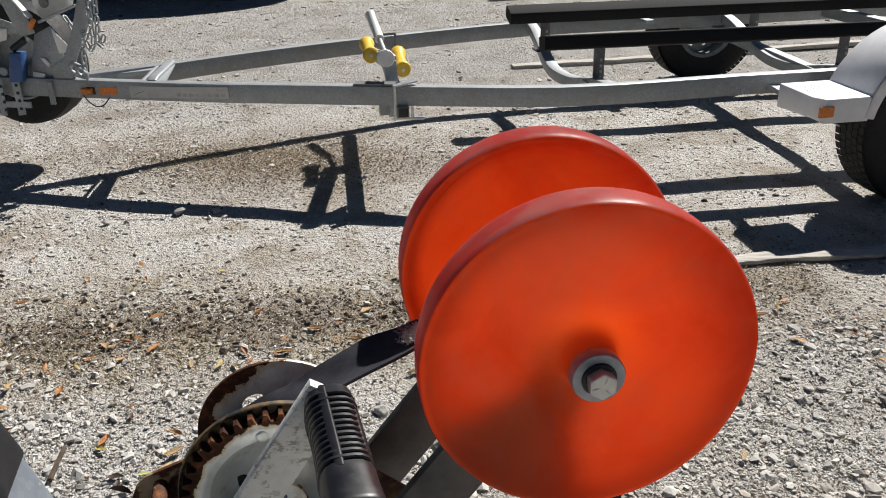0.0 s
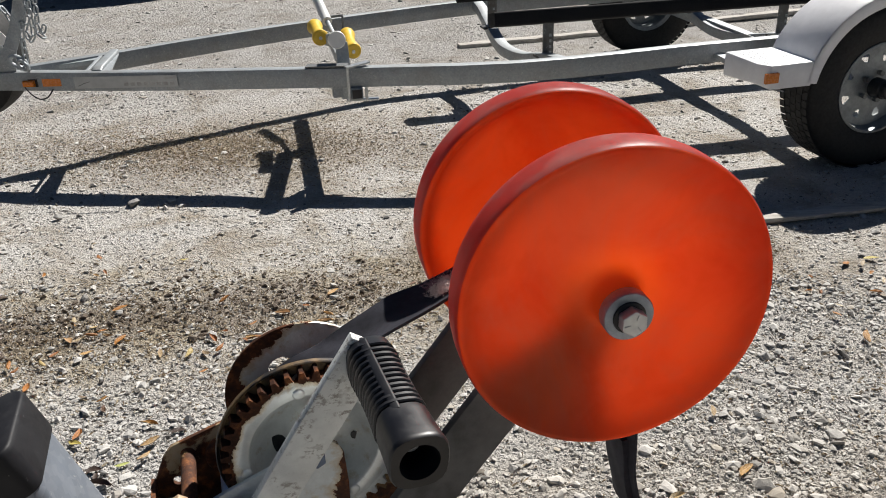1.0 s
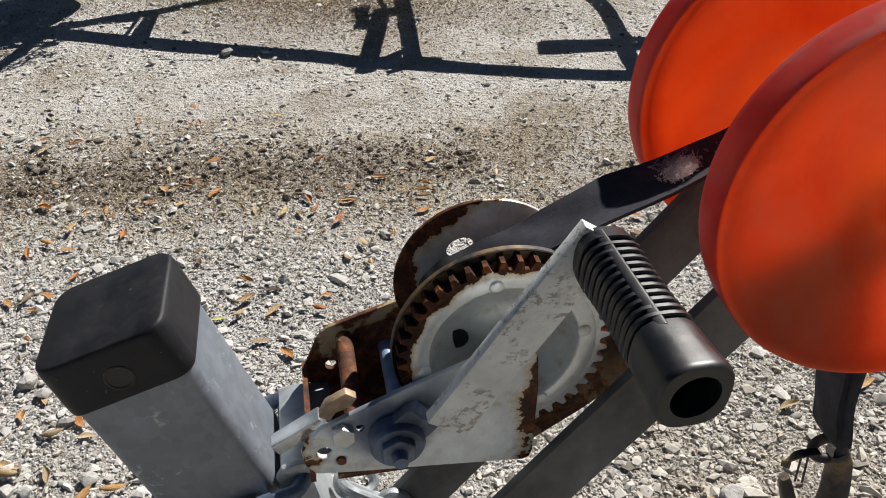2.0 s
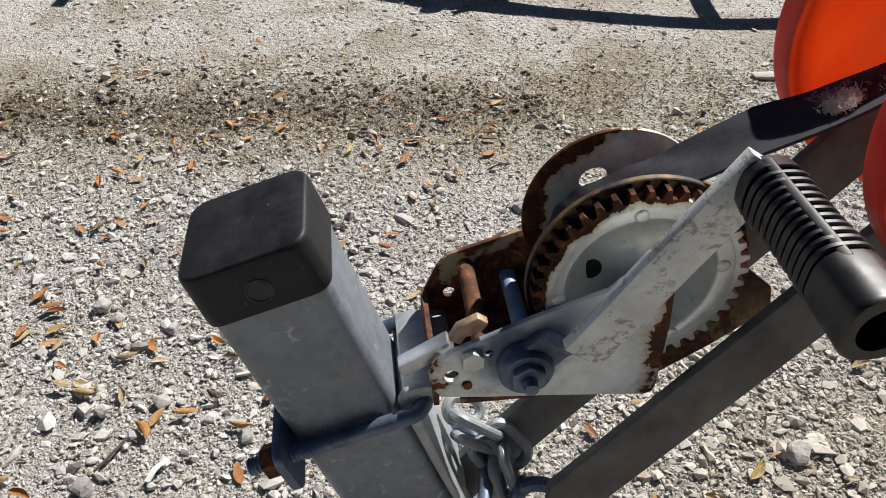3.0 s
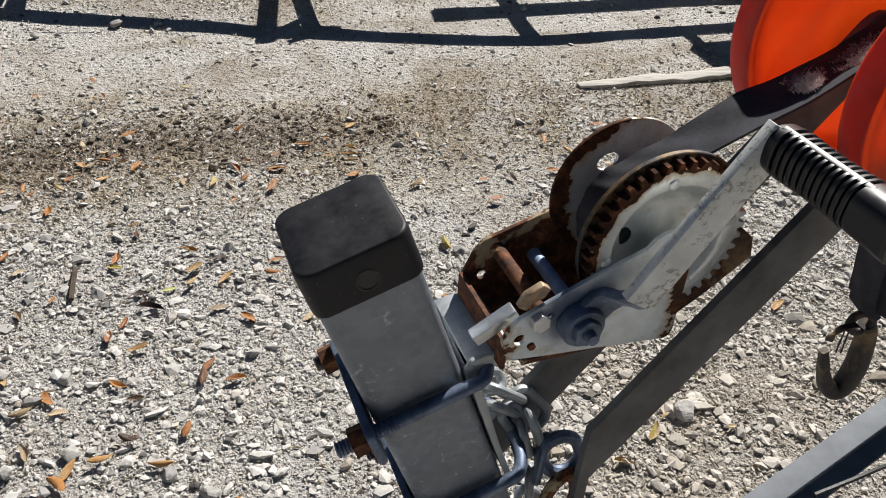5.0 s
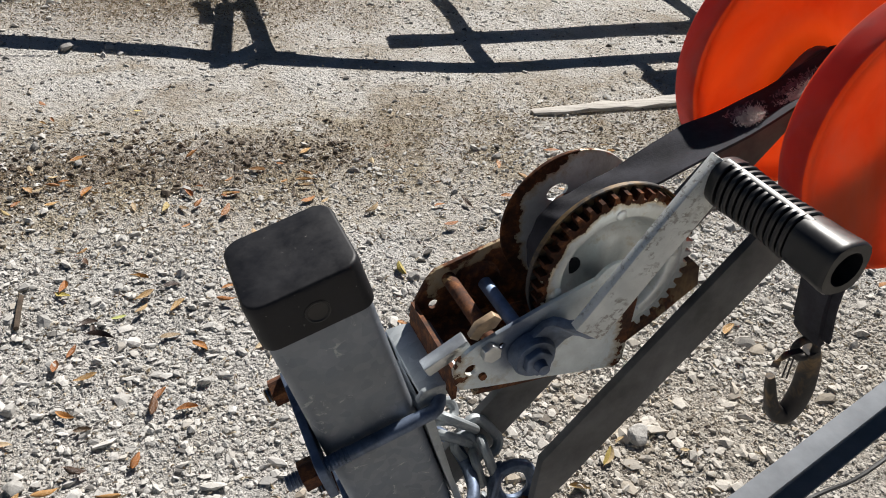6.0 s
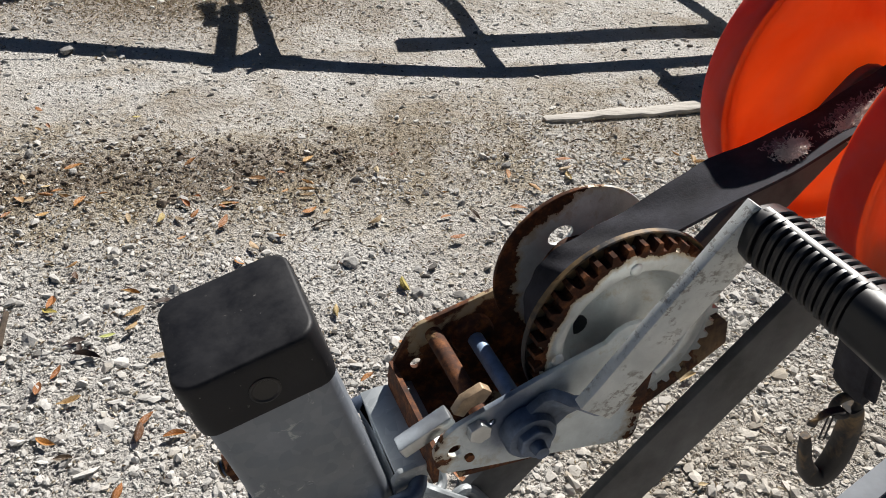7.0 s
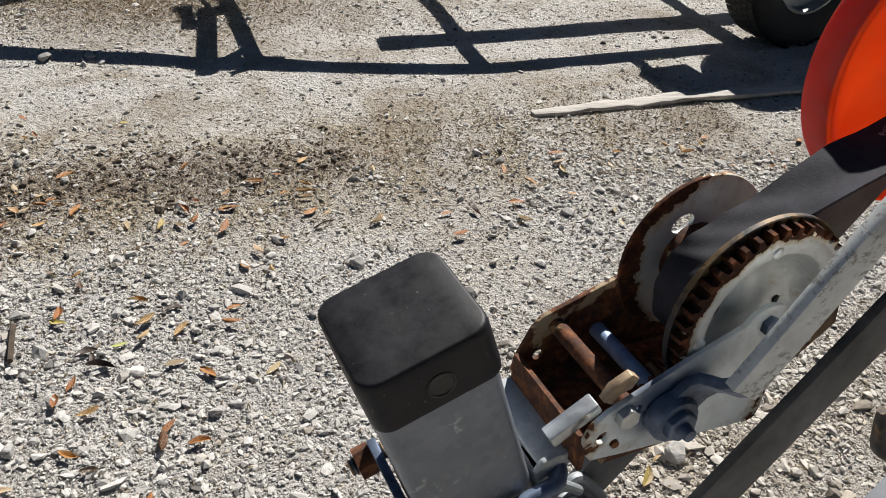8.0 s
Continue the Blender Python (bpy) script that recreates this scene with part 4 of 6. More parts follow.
# bent bracket that carries the winch
bk = sheet([(0.2595, 0.800), (0.2640, 0.8085), (0.275, 0.8115), (0.285, 0.8115), (0.31, 0.8095), (0.43, 0.803), (0.43, 0.797), (0.34, 0.801), (0.305, 0.803), (0.284, 0.800), (0.2725, 0.788), (0.2870, 0.738), (0.2980, 0.702), (0.3130, 0.6597), (0.3078, 0.6578), (0.2925, 0.701), (0.2805, 0.736)], 0.7055, 0.7105)
bracket = part("winch_bracket", bk, GALV_BRIGHT, stand, "bent pale galvanized bracket behind the post", bevel=0.0012)
web = sweep([(0.43, 0.7462, 0.8015), (0.31, 0.7462, 0.8065), (0.288, 0.7462, 0.8085), (0.275, 0.7462, 0.8082), (0.2650, 0.7462, 0.803), (0.2635, 0.7462, 0.792), (0.2825, 0.7462, 0.738), (0.2945, 0.7462, 0.702), (0.3100, 0.7462, 0.660)], rect(0.0740, 0.004), up=(0.35, 0, 0.94))
part("bracket_web", web, GALV_BRIGHT, bracket, bevel=0.001)

# the two flat bars that carry the bow roller
def flat_bar(b0, b1, foot=None):
    d = Vector((0.633, 0.774)).normalized()
    nrm = Vector((-d.y, d.x))
    top = Vector((0.614, 1.007))
    low = top - d * 0.56
    pts = []
    for k in range(9):
        a = math.pi * k / 8 - math.pi / 2
        q = top + d * (0.022 * math.cos(a)) + nrm * (0.022 * math.sin(a))
        pts.append((q.x, q.y))
    pts += foot or [(low.x + nrm.x * 0.022, low.y + nrm.y * 0.022), (low.x - nrm.x * 0.022, low.y - nrm.y * 0.022)]
    return sheet(pts, b0, b1)


part("roller_arm", flat_bar(0.674, 0.682, [(0.3605, 0.7315), (0.3580, 0.672), (0.3580, 0.43), (0.3690, 0.43), (0.3690, 0.672)]), DULL_BAR, stand, "dull grey flat steel bar", bevel=0.001)
part("roller_arm", flat_bar(0.757, 0.765), DULL_BAR, stand, "dull grey flat steel bar", bevel=0.001)
part("arm_bolt", rod((0.295, 0.67, 0.60), (0.295, 0.80, 0.60), 0.006), ZINC, stand)

# ---- bow roller (its bolt stands a little askew) ----
RO = FG @ Matrix.Translation((0.619, 0.72, 1.008)) @ pose(0, 0, 0, -0.9, 0, -5.16)
roller = thing("bow_roller", RO, (0, 0, -0.11), "pair of translucent orange polyurethane bow wheels on one bolt", "boat roller")
AX = (0.0, 0.0, 0.0)


def wheel_profile(outer, s):
    """Half-dished wheel: radius and place across; s is +1 or -1, the way to its inner side."""
    prof = [(0.0075, -0.0052), (0.0165, -0.0052), (0.0172, -0.004), (0.0176, 0.007), (0.0195, 0.0125), (0.0255, 0.0155), (0.036, 0.0160), (0.06, 0.0138), (0.092, 0.0078), (0.102, 0.003), (0.1050, 0.0010), (0.1070, 0.0004), (0.1088, 0.0014), (0.1098, 0.004), (0.1101, 0.010), (0.1101, 0.022), (0.1096, 0.0275), (0.1082, 0.0302), (0.106, 0.0305), (0.1035, 0.029), (0.0995, 0.0225), (0.091, 0.0205), (0.04, 0.0238), (0.026, 0.0265), (0.021, 0.036), (0.0075, 0.036)]
    return [(r, outer + s * h) for r, h in prof]


def tread_profile(outer, s):
    return [(r, outer + s * h) for r, h in ((0.1092, 0.0022), (0.1101, 0.0042), (0.1104, 0.010), (0.1104, 0.022), (0.1099, 0.0273), (0.1089, 0.0288), (0.1085, 0.026), (0.1085, 0.005))]


for outer, s in ((-0.087, 1), (0.0835, -1)):
    wh = part("wheel", lathe(wheel_profile(outer, s), AX, (0, 1, 0), 96), ORANGE, roller, "translucent orange polyurethane wheel", edge=80)
    part("tread", lathe(tread_profile(outer, s), AX, (0, 1, 0), 96), TREAD, wh, "scuffed dull red tread", edge=80)
part("core", lathe([(0.0075, -0.034), (0.018, -0.034), (0.020, -0.030), (0.020, 0.031), (0.018, 0.035), (0.0075, 0.035)], AX, (0, 1, 0), 48), ORANGE, roller)
bolt_ = part("axle_bolt", rod((0, -0.106, 0), (0, 0.105, 0), 0.007), ZINC, roller)
part("bolt_head", hexagon((0, -0.1030, 0), (0, -1, 0), 0.0094, 0.0085), ZINC, bolt_, "zinc hexagon bolt head", smooth=False, bevel=0.0008)
hm = bmesh.new()
for k in range(3):
    a = radians(70 + 120 * k)
    rod((0.003 * math.cos(a), -0.1116, 0.003 * math.sin(a)), (0.007 * math.cos(a), -0.1116, 0.007 * math.sin(a)), 0.0005, hm, 6)
part("grade_mark", hm, ZINC, bolt_)
part("washer", lathe([(0.0072, -0.1015), (0.0165, -0.1015), (0.0172, -0.1005), (0.0172, -0.0925), (0.0165, -0.0912), (0.0072, -0.0912)], AX, (0, 1, 0), 32), DARK_WASHER, bolt_, "wide dull blue-grey steel washer")
part("lock_washer", lathe([(0.0072, -0.1032), (0.0108, -0.1032), (0.0112, -0.1026), (0.0112, -0.1016), (0.0072, -0.1016)], AX, (0, 1, 0), 28), CAP_PLASTIC, bolt_, "dark spring washer")
part("nut", hexagon((0, 0.088, 0), (0, 1, 0), 0.0125, 0.009), ZINC, bolt_, smooth=False)

# ---- winch ----
winch = thing("hand_winch", FG, (0.36, 0.737, 0.80), "rusty hand winch with pale flaking paint and strap drum", "winch")
NEAR = [(0.287, 0.818), (0.281, 0.826), (0.279, 0.838), (0.283, 0.848), (0.293, 0.857), (0.343, 0.880), (0.388, 0.8975), (0.394, 0.9045), (0.401, 0.9085), (0.409, 0.9095), (0.417, 0.9075), (0.424, 0.902), (0.428, 0.893), (0.4295, 0.866), (0.4285, 0.812), (0.4265, 0.806), (0.422, 0.804), (0.36, 0.8105), (0.31, 0.815)]
body_ = part("side_plate", sheet(NEAR, 0.6895, 0.6935, [ring2d(0.2935, 0.836, 0.0048), ring2d(0.303, 0.828, 0.0032, 8), ring2d(0.3165, 0.8535, 0.0028, 8)]), WINCH_PAINT, winch, "pale blue-grey painted side plate rusting at the edges", bevel=0.0008)
FAR = [(0.283, 0.815), (0.285, 0.828), (0.295, 0.8505), (0.302, 0.859), (0.312, 0.8625), (0.353, 0.876), (0.405, 0.893), (0.445, 0.893), (0.455, 0.88), (0.455, 0.822), (0.44, 0.808), (0.30, 0.806), (0.288, 0.808)]
part("side_plate", sheet(FAR, 0.783, 0.787, [ring2d(0.303, 0.825, 0.0042)]), WORN_RUST, winch, "heavily rusted far side plate", bevel=0.0008)
part("base_plate", box(0.30, 0.425, 0.6935, 0.783, 0.806, 0.810), WORN_RUST, winch)
part("inner_plate", sheet([(0.413, 0.801), (0.432, 0.798), (0.470, 0.824), (0.506, 0.853), (0.502, 0.872), (0.468, 0.902), (0.44, 0.87)], 0.7095, 0.7115), MAROON_RUST, winch, "dark maroon rusted inner plate", bevel=0.0006)
part("end_lip", box(0.2825, 0.286, 0.694, 0.783, 0.806, 0.832), DEEP_RUST, winch)
part("tie_rod", rod((0.314, 0.6935, 0.8495), (0.314, 0.783, 0.8495), 0.0060), DEEP_RUST, winch, "rust-red tie rod")
part("pinion_shaft", rod((0.343, 0.672, 0.8445), (0.343, 0.783, 0.8445), 0.0058), BLUE_SHAFT, winch, "blue-grey steel pinion shaft")
pin_ = bmesh.new()
teeth = []
for i in range(10 * 4):
    a = 2 * math.pi * i / 40
    rr = 0.0145 if i % 4 in (0, 1) else 0.0105
    teeth.append((0.343 + rr * math.cos(a), 0.8445 + rr * math.sin(a)))
part("pinion", sheet(teeth, 0.694, 0.708, bm=pin_), DEEP_RUST, winch, smooth=False)
part("shaft_boss", lathe([(0.006, 0.774), (0.014, 0.774), (0.016, 0.778), (0.016, 0.783), (0.006, 0.783)], (0.343, 0, 0.8445), (0, 1, 0), 24), DEEP_RUST, winch)
# ratchet lever and pawl
rl = bmesh.new()
d = Vector((0.027, 0, 0.0165)).normalized()
up = Vector((-d.z, 0, d.x))
pawl_o = Vector((0.2775, 0.7045, 0.8425))
vs = [rl.verts.new(pawl_o + d * x + up * z + Vector((0, y, 0))) for x in (-0.0175, 0.0200) for y in (-0.006, 0.006) for z in (-0.0046, 0.0046)]
for q in ((0, 1, 3, 2), (4, 6, 7, 5), (0, 4, 5, 1), (2, 3, 7, 6), (0, 2, 6, 4), (1, 5, 7, 3)):
    rl.faces.new([vs[i] for i in q])
part("ratchet_lever", rl, ZINC, winch, "folded bright zinc ratchet lever", bevel=0.0012)
part("pawl", sheet([(0.292, 0.862), (0.297, 0.872), (0.310, 0.879), (0.3165, 0.874), (0.312, 0.867), (0.303, 0.864), (0.299, 0.858)], 0.6945, 0.701), PAWL_TAN, winch, "tan rust-stained pawl", bevel=0.001)
hb_ = part("pivot_bolt", hexagon((0.306, 0.6895, 0.8525), (0, -1, 0), 0.0078, 0.0065), ZINC, winch, "zinc hexagon bolt", smooth=False, bevel=0.0006)
part("stud", rod((0.3035, 0.688, 0.8275), (0.3035, 0.70, 0.8275), 0.003, seg=10), WORN_RUST, winch)

# drum, gear and far flange
GC = (0.4085, 0.0, 0.8965)
drum = part("drum", lathe([(0.0245, 0.7215), (0.026, 0.7215), (0.026, 0.771), (0.0245, 0.771)], GC, (0, 1, 0), 40), WORN_RUST, winch)
part("near_flange", lathe([(0.047, 0.7062), (0.0664, 0.7062), (0.0678, 0.7042), (0.0686, 0.7037), (0.0692, 0.7044), (0.0692, 0.7078), (0.047, 0.7082)], GC, (0, 1, 0), 72), DARK_IRON, drum, "blackened rust-brown drum flange")
part("far_flange", sheet(ring2d(0.411, 0.8978, 0.0612, 64), 0.770, 0.7735, [[(0.395 + 0.0085 * math.cos(a) - 0.003 * math.sin(a), 0.9245 + 0.006 * math.sin(a) + 0.004 * math.cos(a)) for a in [2 * math.pi * i / 14 for i in range(14)]]]), FLANGE, drum, "rusted drum flange with an oval hole", bevel=0.0008)
gear_pts = []
NT = 40
for i in range(NT):
    for f, r in ((0.0, 0.0605), (0.18, 0.0662), (0.46, 0.0662), (0.64, 0.0605)):
        a = 2 * math.pi * (i + f) / NT
        gear_pts.append((GC[0] + r * math.cos(a), GC[2] + r * math.sin(a)))
gear = part("gear_ring", sheet(gear_pts, 0.6955, 0.7060, [ring2d(GC[0], GC[2], 0.0578, 48)]), GEAR_PAINT, winch, "gear teeth rusted brown, cream paint below", smooth=False)
dish = lathe([(0.0578, 0.7060), (0.0585, 0.6962), (0.057, 0.6952), (0.0480, 0.6952), (0.0470, 0.6958), (0.0462, 0.6975), (0.0440, 0.7025), (0.0410, 0.7075), (0.037, 0.7120), (0.031, 0.7155), (0.024, 0.7172), (0.0165, 0.7172), (0.0130, 0.7150), (0.0, 0.7145), (0.0, 0.7210), (0.034, 0.7205), (0.045, 0.7085)], GC, (0, 1, 0), 56, closed=True)
part("gear_web", dish, GEAR_PAINT, gear, "off-white painted gear disc flaking to rust")
for k, (a, r) in enumerate(((98, 0.0505), (10, 0.050), (-60, 0.050), (190, 0.0505))):
    c = (GC[0] + r * math.cos(radians(a)), 0.6952, GC[2] + r * math.sin(radians(a)))
    part("rivet", lathe([(0.0, -0.0016), (0.003, -0.0014), (0.0042, -0.0006), (0.0045, 0.0), (0.0, 0.0002)], c, (0, 1, 0), 14, closed=False), GEAR_PAINT, gear)
# the dish is not pierced: black discs paint the shade inside two holes
for a, r, s, hh in ((-15, 0.033, 0.0034, 0.7138), (188, 0.026, 0.0074, 0.7160)):
    c = (GC[0] + r * math.cos(radians(a)), 0.0, GC[2] + r * math.sin(radians(a)))
    part("hole_disc", lathe([(0.0, hh), (s, hh), (s, hh + 0.0014), (0.0, hh + 0.0014)], c, (0, 1, 0), 14, closed=False), CAP_PLASTIC, gear, "dark disc for the shade in a rusty hole")

# crank
crank = part("crank_arm", sweep([(0.3650, 0.6610, 0.8765), (0.371, 0.6605, 0.8855), (0.4035, 0.6600, 0.9355), (0.4475, 0.6595, 1.001)], [(-0.0042, -0.0135), (0.0042, -0.0135), (0.0042, 0.0135), (-0.0042, 0.0135)], up=(-0.83, 0, 0.56)), ARM_PAINT, winch, "whitish zinc crank arm with scuffed stamping", bevel=0.0008)
part("crank_neck", sweep([(0.3690, 0.6608, 0.8825), (0.3660, 0.6625, 0.8780), (0.3635, 0.6670, 0.8745), (0.3615, 0.6740, 0.8720), (0.3590, 0.6800, 0.8690), (0.3540, 0.6838, 0.8630), (0.3330, 0.6848, 0.8400)], [(-0.0036, -0.0130), (0.0036, -0.0130), (0.0036, 0.0130), (-0.0036, 0.0130)], up=(-0.83, 0, 0.56)), BLUE_STEEL, crank, "oily blue bent foot of the crank", bevel=0.001)
part("axle_nut", hexagon((0.4075, 0.6897, 0.8950), (0, -1, 0), 0.0072, 0.0055), BLUE_STEEL, winch, "blue-grey drum axle nut", smooth=False, bevel=0.0006)
part("hub_nut", hexagon((0.3385, 0.6825, 0.8455), (0, -1, 0), 0.0118, 0.012), BLUE_STEEL, crank, smooth=False, bevel=0.0012)
part("hub_collar", lathe([(0.005, 0.676), (0.0155, 0.676), (0.0175, 0.679), (0.0175, 0.688), (0.005, 0.6885)], (0.3385, 0, 0.8455), (0, 1, 0), 28), BLUE_STEEL, crank)
part("hub_bolt", rod((0.3385, 0.672, 0.8455), (0.3385, 0.6635, 0.8455), 0.0055, seg=14, r2=0.0045), BLUE_STEEL, crank)
GA, GB = Vector((0.4460, 0.659, 0.9905)), Vector((0.4518, 0.552, 0.9875))
GD = (GB - GA).normalized()


def octo(r, k=0.82):
    """A rounded-square grip section."""
    out = []
    for i in range(24):
        a = 2 * math.pi * i / 24
        p = 1 / (abs(math.cos(a)) ** 3.0 + abs(math.sin(a)) ** 3.0) ** (1 / 3.0)
        out.append((r * p * math.cos(a) * 0.98, r * p * math.sin(a)))
    return out


grip_up = (0.06, 0, 1.0)
grip = part("grip", sweep([GA + GD * x for x in (0.0, 0.077)], octo(0.0126), up=grip_up), GRIP_RUBBER, crank, "glossy black ribbed plastic hand grip")


def grip_ring(x0, x1, r0, r1):
    return sweep([GA + GD * x for x in (x0, x0 + 0.0008, x1 - 0.0008, x1)], octo(1.0), up=grip_up, scales=[r0 - 0.0009, r0, r1, r1 - 0.0009])


part("grip_collar", grip_ring(-0.001, 0.011, 0.0150, 0.0164), GRIP_RUBBER, grip)
for i in range(11):
    x = 0.0142 + 0.0055 * i
    r = 0.0166 - 0.0010 * math.sin(math.pi * i / 10)
    part("grip_rib", grip_ring(x, x + 0.0037, r, r), GRIP_RUBBER, grip)
for s, w in ((72, 0.0062), (160, 0.0120), (252, 0.0062)):
    sd = GD.cross(Vector(grip_up)).normalized()
    ov = sd.cross(GD)
    ca, sa = math.cos(radians(s)), math.sin(radians(s))
    o = (sd * ca * 0.98 + ov * sa) * 0.0141 / (abs(ca) ** 3 + abs(sa) ** 3) ** (1 / 3)
    part("grip_spine", sweep([GA + GD * x + o for x in (0.004, 0.04, 0.078)], soft_rect(w, 0.0042, 0.0015, 3), up=tuple(o)), GRIP_RUBBER, grip)
end = bmesh.new()
prof = [(0.0745, 0.0158), (0.079, 0.0163), (0.088, 0.0166), (0.098, 0.0171), (0.104, 0.0176), (0.1065, 0.0176), (0.1078, 0.0168)]
rings = []
sd = GD.cross(Vector(grip_up)).normalized()
ov = sd.cross(GD)
for x, r in prof:
    rings.append([end.verts.new(GA + GD * x + sd * a + ov * b) for a, b in octo(r)])
for x, r in ((0.1078, 0.0118), (0.100, 0.0112), (0.082, 0.0108)):
    rings.append([end.verts.new(GA + GD * x + sd * (r * math.cos(2 * math.pi * i / 24)) + ov * (r * math.sin(2 * math.pi * i / 24))) for i in range(24)])
for a, b in zip(rings, rings[1:]):
    for i in range(24):
        end.faces.new((a[i], a[(i + 1) % 24], b[(i + 1) % 24], b[i]))
end.faces.new(rings[-1])
end.faces.new(rings[0][::-1])
part("grip_end", end, GRIP_RUBBER, grip, "flared hollow grip end")
part("grip_pin", rod(GA + GD * 0.07, GA + GD * 0.092, 0.005), ZINC, grip)

# ---- strap and hook ----
strap = thing("winch_strap", FG, (0.50, 0.722, 0.86), "worn black webbing strap running from drum over roller", "strap")


def band(path, b0, b1, thick=0.0024, n=6, drift=0.0, sag=0.0):
    """Webbing along (x, z) points, between b0 and b1 across, slightly cupped."""
    pts = smooth_path([(x, 0, z) for x, z in path], n)
    bm = bmesh.new()
    rows = []
    for side in (0, 1):
        for i, p in enumerate(pts):
            dd = (pts[min(i + 1, len(pts) - 1)] - pts[max(i - 1, 0)]).normalized()
            nn = Vector((-dd.z, 0, dd.x))
            row = []
            for k in range(9):
                s = k / 8
                lift = 0.0016 * (2 * s - 1) ** 2 + 0.0006 * math.sin(i * 0.7 + k)
                aside = drift * (1 - min(1, max(0, (p.x - 0.40) / 0.10)))
                row.append(bm.verts.new(p + nn * (lift + (thick if side else 0)) + Vector((0, aside * (1 - s) + b0 + (b1 - b0) * s, -sag * s * max(0, 1 - ((p.x - 0.545) / 0.06) ** 2)))))
            rows.append(row)
    m = len(pts)
    for side in (0, 1):
        for i in range(m - 1):
            for k in range(8):
                a, b = rows[side * m + i], rows[side * m + i + 1]
                bm.faces.new((a[k], b[k], b[k + 1], a[k + 1]))
    for i in range(m - 1):
        for k in (0, 8):
            bm.faces.new((rows[i][k], rows[i + 1][k], rows[m + i + 1][k], rows[m + i][k]))
    for i in (0, m - 1):
        for k in range(8):
            bm.faces.new((rows[i][k], rows[i][k + 1], rows[m + i][k + 1], rows[m + i][k]))
    return bm


run = [(0.4085 + 0.0450 * math.cos(radians(a)), 0.8965 + 0.0450 * math.sin(radians(a))) for a in (235, 215, 195, 175, 158, 144)] + [(0.3805, 0.9300), (0.397, 0.9378), (0.42, 0.9475), (0.45, 0.9630), (0.513, 0.998), (0.550, 1.0160), (0.580, 1.0265), (0.602, 1.0310), (0.622, 1.0305), (0.638, 1.0215), (0.647, 1.005), (0.6560, 0.95), (0.665, 0.86), (0.669, 0.80), (0.678, 0.752)]
part("webbing", band(run, 0.698, 0.746, drift=0.017, sag=0.014), STRAP, strap)
rollb = lathe([(0.0255, 0.7225), (0.0440, 0.7222), (0.0443, 0.7235), (0.0443, 0.741), (0.0440, 0.743), (0.0255, 0.744)], GC, (0, 1, 0), 48)
part("wound_webbing", rollb, STRAP, strap, "webbing wound on the drum")
part("sewn_end", band([(0.6600, 0.83), (0.665, 0.79), (0.673, 0.752), (0.680, 0.740)], 0.7065, 0.7385, 0.007), STRAP, strap, "doubled and stitched strap end")
tuft = bmesh.new()
r = random.Random(4)
fuzz = bmesh.new()


def fray(bm, at, spread, rise, count, thick):
    """Tangled short fibres standing up from one spot of the strap."""
    for i in range(count):
        base = Vector((at[0] + r.gauss(0.0, spread[0]), at[1] + r.gauss(0, spread[1]), 0))
        base.z = at[2] + (base.x - at[0]) * 0.57
        d = Vector((r.gauss(-0.15, 0.5), r.gauss(0.0, 0.5), abs(r.gauss(0.7, 0.4)))) * rise * r.uniform(0.4, 1.2)
        w = Vector((r.gauss(0, 1), r.gauss(0, 1), r.gauss(0, 0.6))) * rise * 0.35
        sweep([base, base + d * 0.4 + w, base + d * 0.8 - w * 0.4, base + d + w * 0.5], circle(thick, 3), bm, cap=False)


fray(tuft, (0.513, 0.714, 1.0010), (0.0030, 0.0028), 0.0031, 3600, 0.00013)
fray(tuft, (0.568, 0.711, 1.0255), (0.013, 0.0030), 0.0028, 2600, 0.00018)
fray(fuzz, (0.509, 0.722, 1.0000), (0.0030, 0.003), 0.0034, 110, 0.00018)
fray(fuzz, (0.558, 0.722, 1.0190), (0.009, 0.003), 0.0022, 300, 0.00024)
part("frayed_tuft", tuft, FLUFF, strap, "pale frayed fibres on the strap")
part("frayed_threads", fuzz, FUZZ, strap, "dusky purple frayed threads")
hook = thing("strap_hook", FG, (0.672, 0.722, 0.63), "rusty black forged snap hook hanging from the strap", "hook")
part("eye", lathe([(0.0075 + 0.0042 + 0.0042 * math.cos(a), 0.0042 * math.sin(a)) for a in [2 * math.pi * i / 12 for i in range(12)]], (0.684, 0.722, 0.727), (0.25, 1, 0), 28), DARK_IRON, hook)
hp = smooth_path([(0.693, 0.722, 0.724), (0.700, 0.723, 0.709), (0.704, 0.724, 0.690), (0.708, 0.725, 0.666), (0.709, 0.727, 0.643), (0.704, 0.728, 0.628), (0.694, 0.729, 0.626), (0.683, 0.730, 0.637), (0.673, 0.730, 0.655), (0.665, 0.730, 0.676), (0.660, 0.730, 0.690)], 5)
ks = [0.85 + 0.35 * math.sin(math.pi * min(1, i / (len(hp) - 1) * 1.25)) - 0.4 * (i / (len(hp) - 1)) ** 4 for i in range(len(hp))]
part("shank", sweep(hp, soft_rect(0.0180, 0.0175, 0.006, 3), up=(0, 1, 0), scales=ks), DARK_IRON, hook)
lt = bmesh.new()
sweep(smooth_path([(0.672, 0.716, 0.732), (0.656, 0.717, 0.731), (0.650, 0.720, 0.722), (0.653, 0.724, 0.710)], 4), rect(0.007, 0.0018), lt)
sweep([(0.657, 0.715, 0.728), (0.660, 0.717, 0.699)], circle(0.0009, 5), lt)
sweep([(0.663, 0.715, 0.728), (0.667, 0.717, 0.696)], circle(0.0009, 5), lt)
part("latch", lt, DARK_IRON, hook, "bent spring latch")

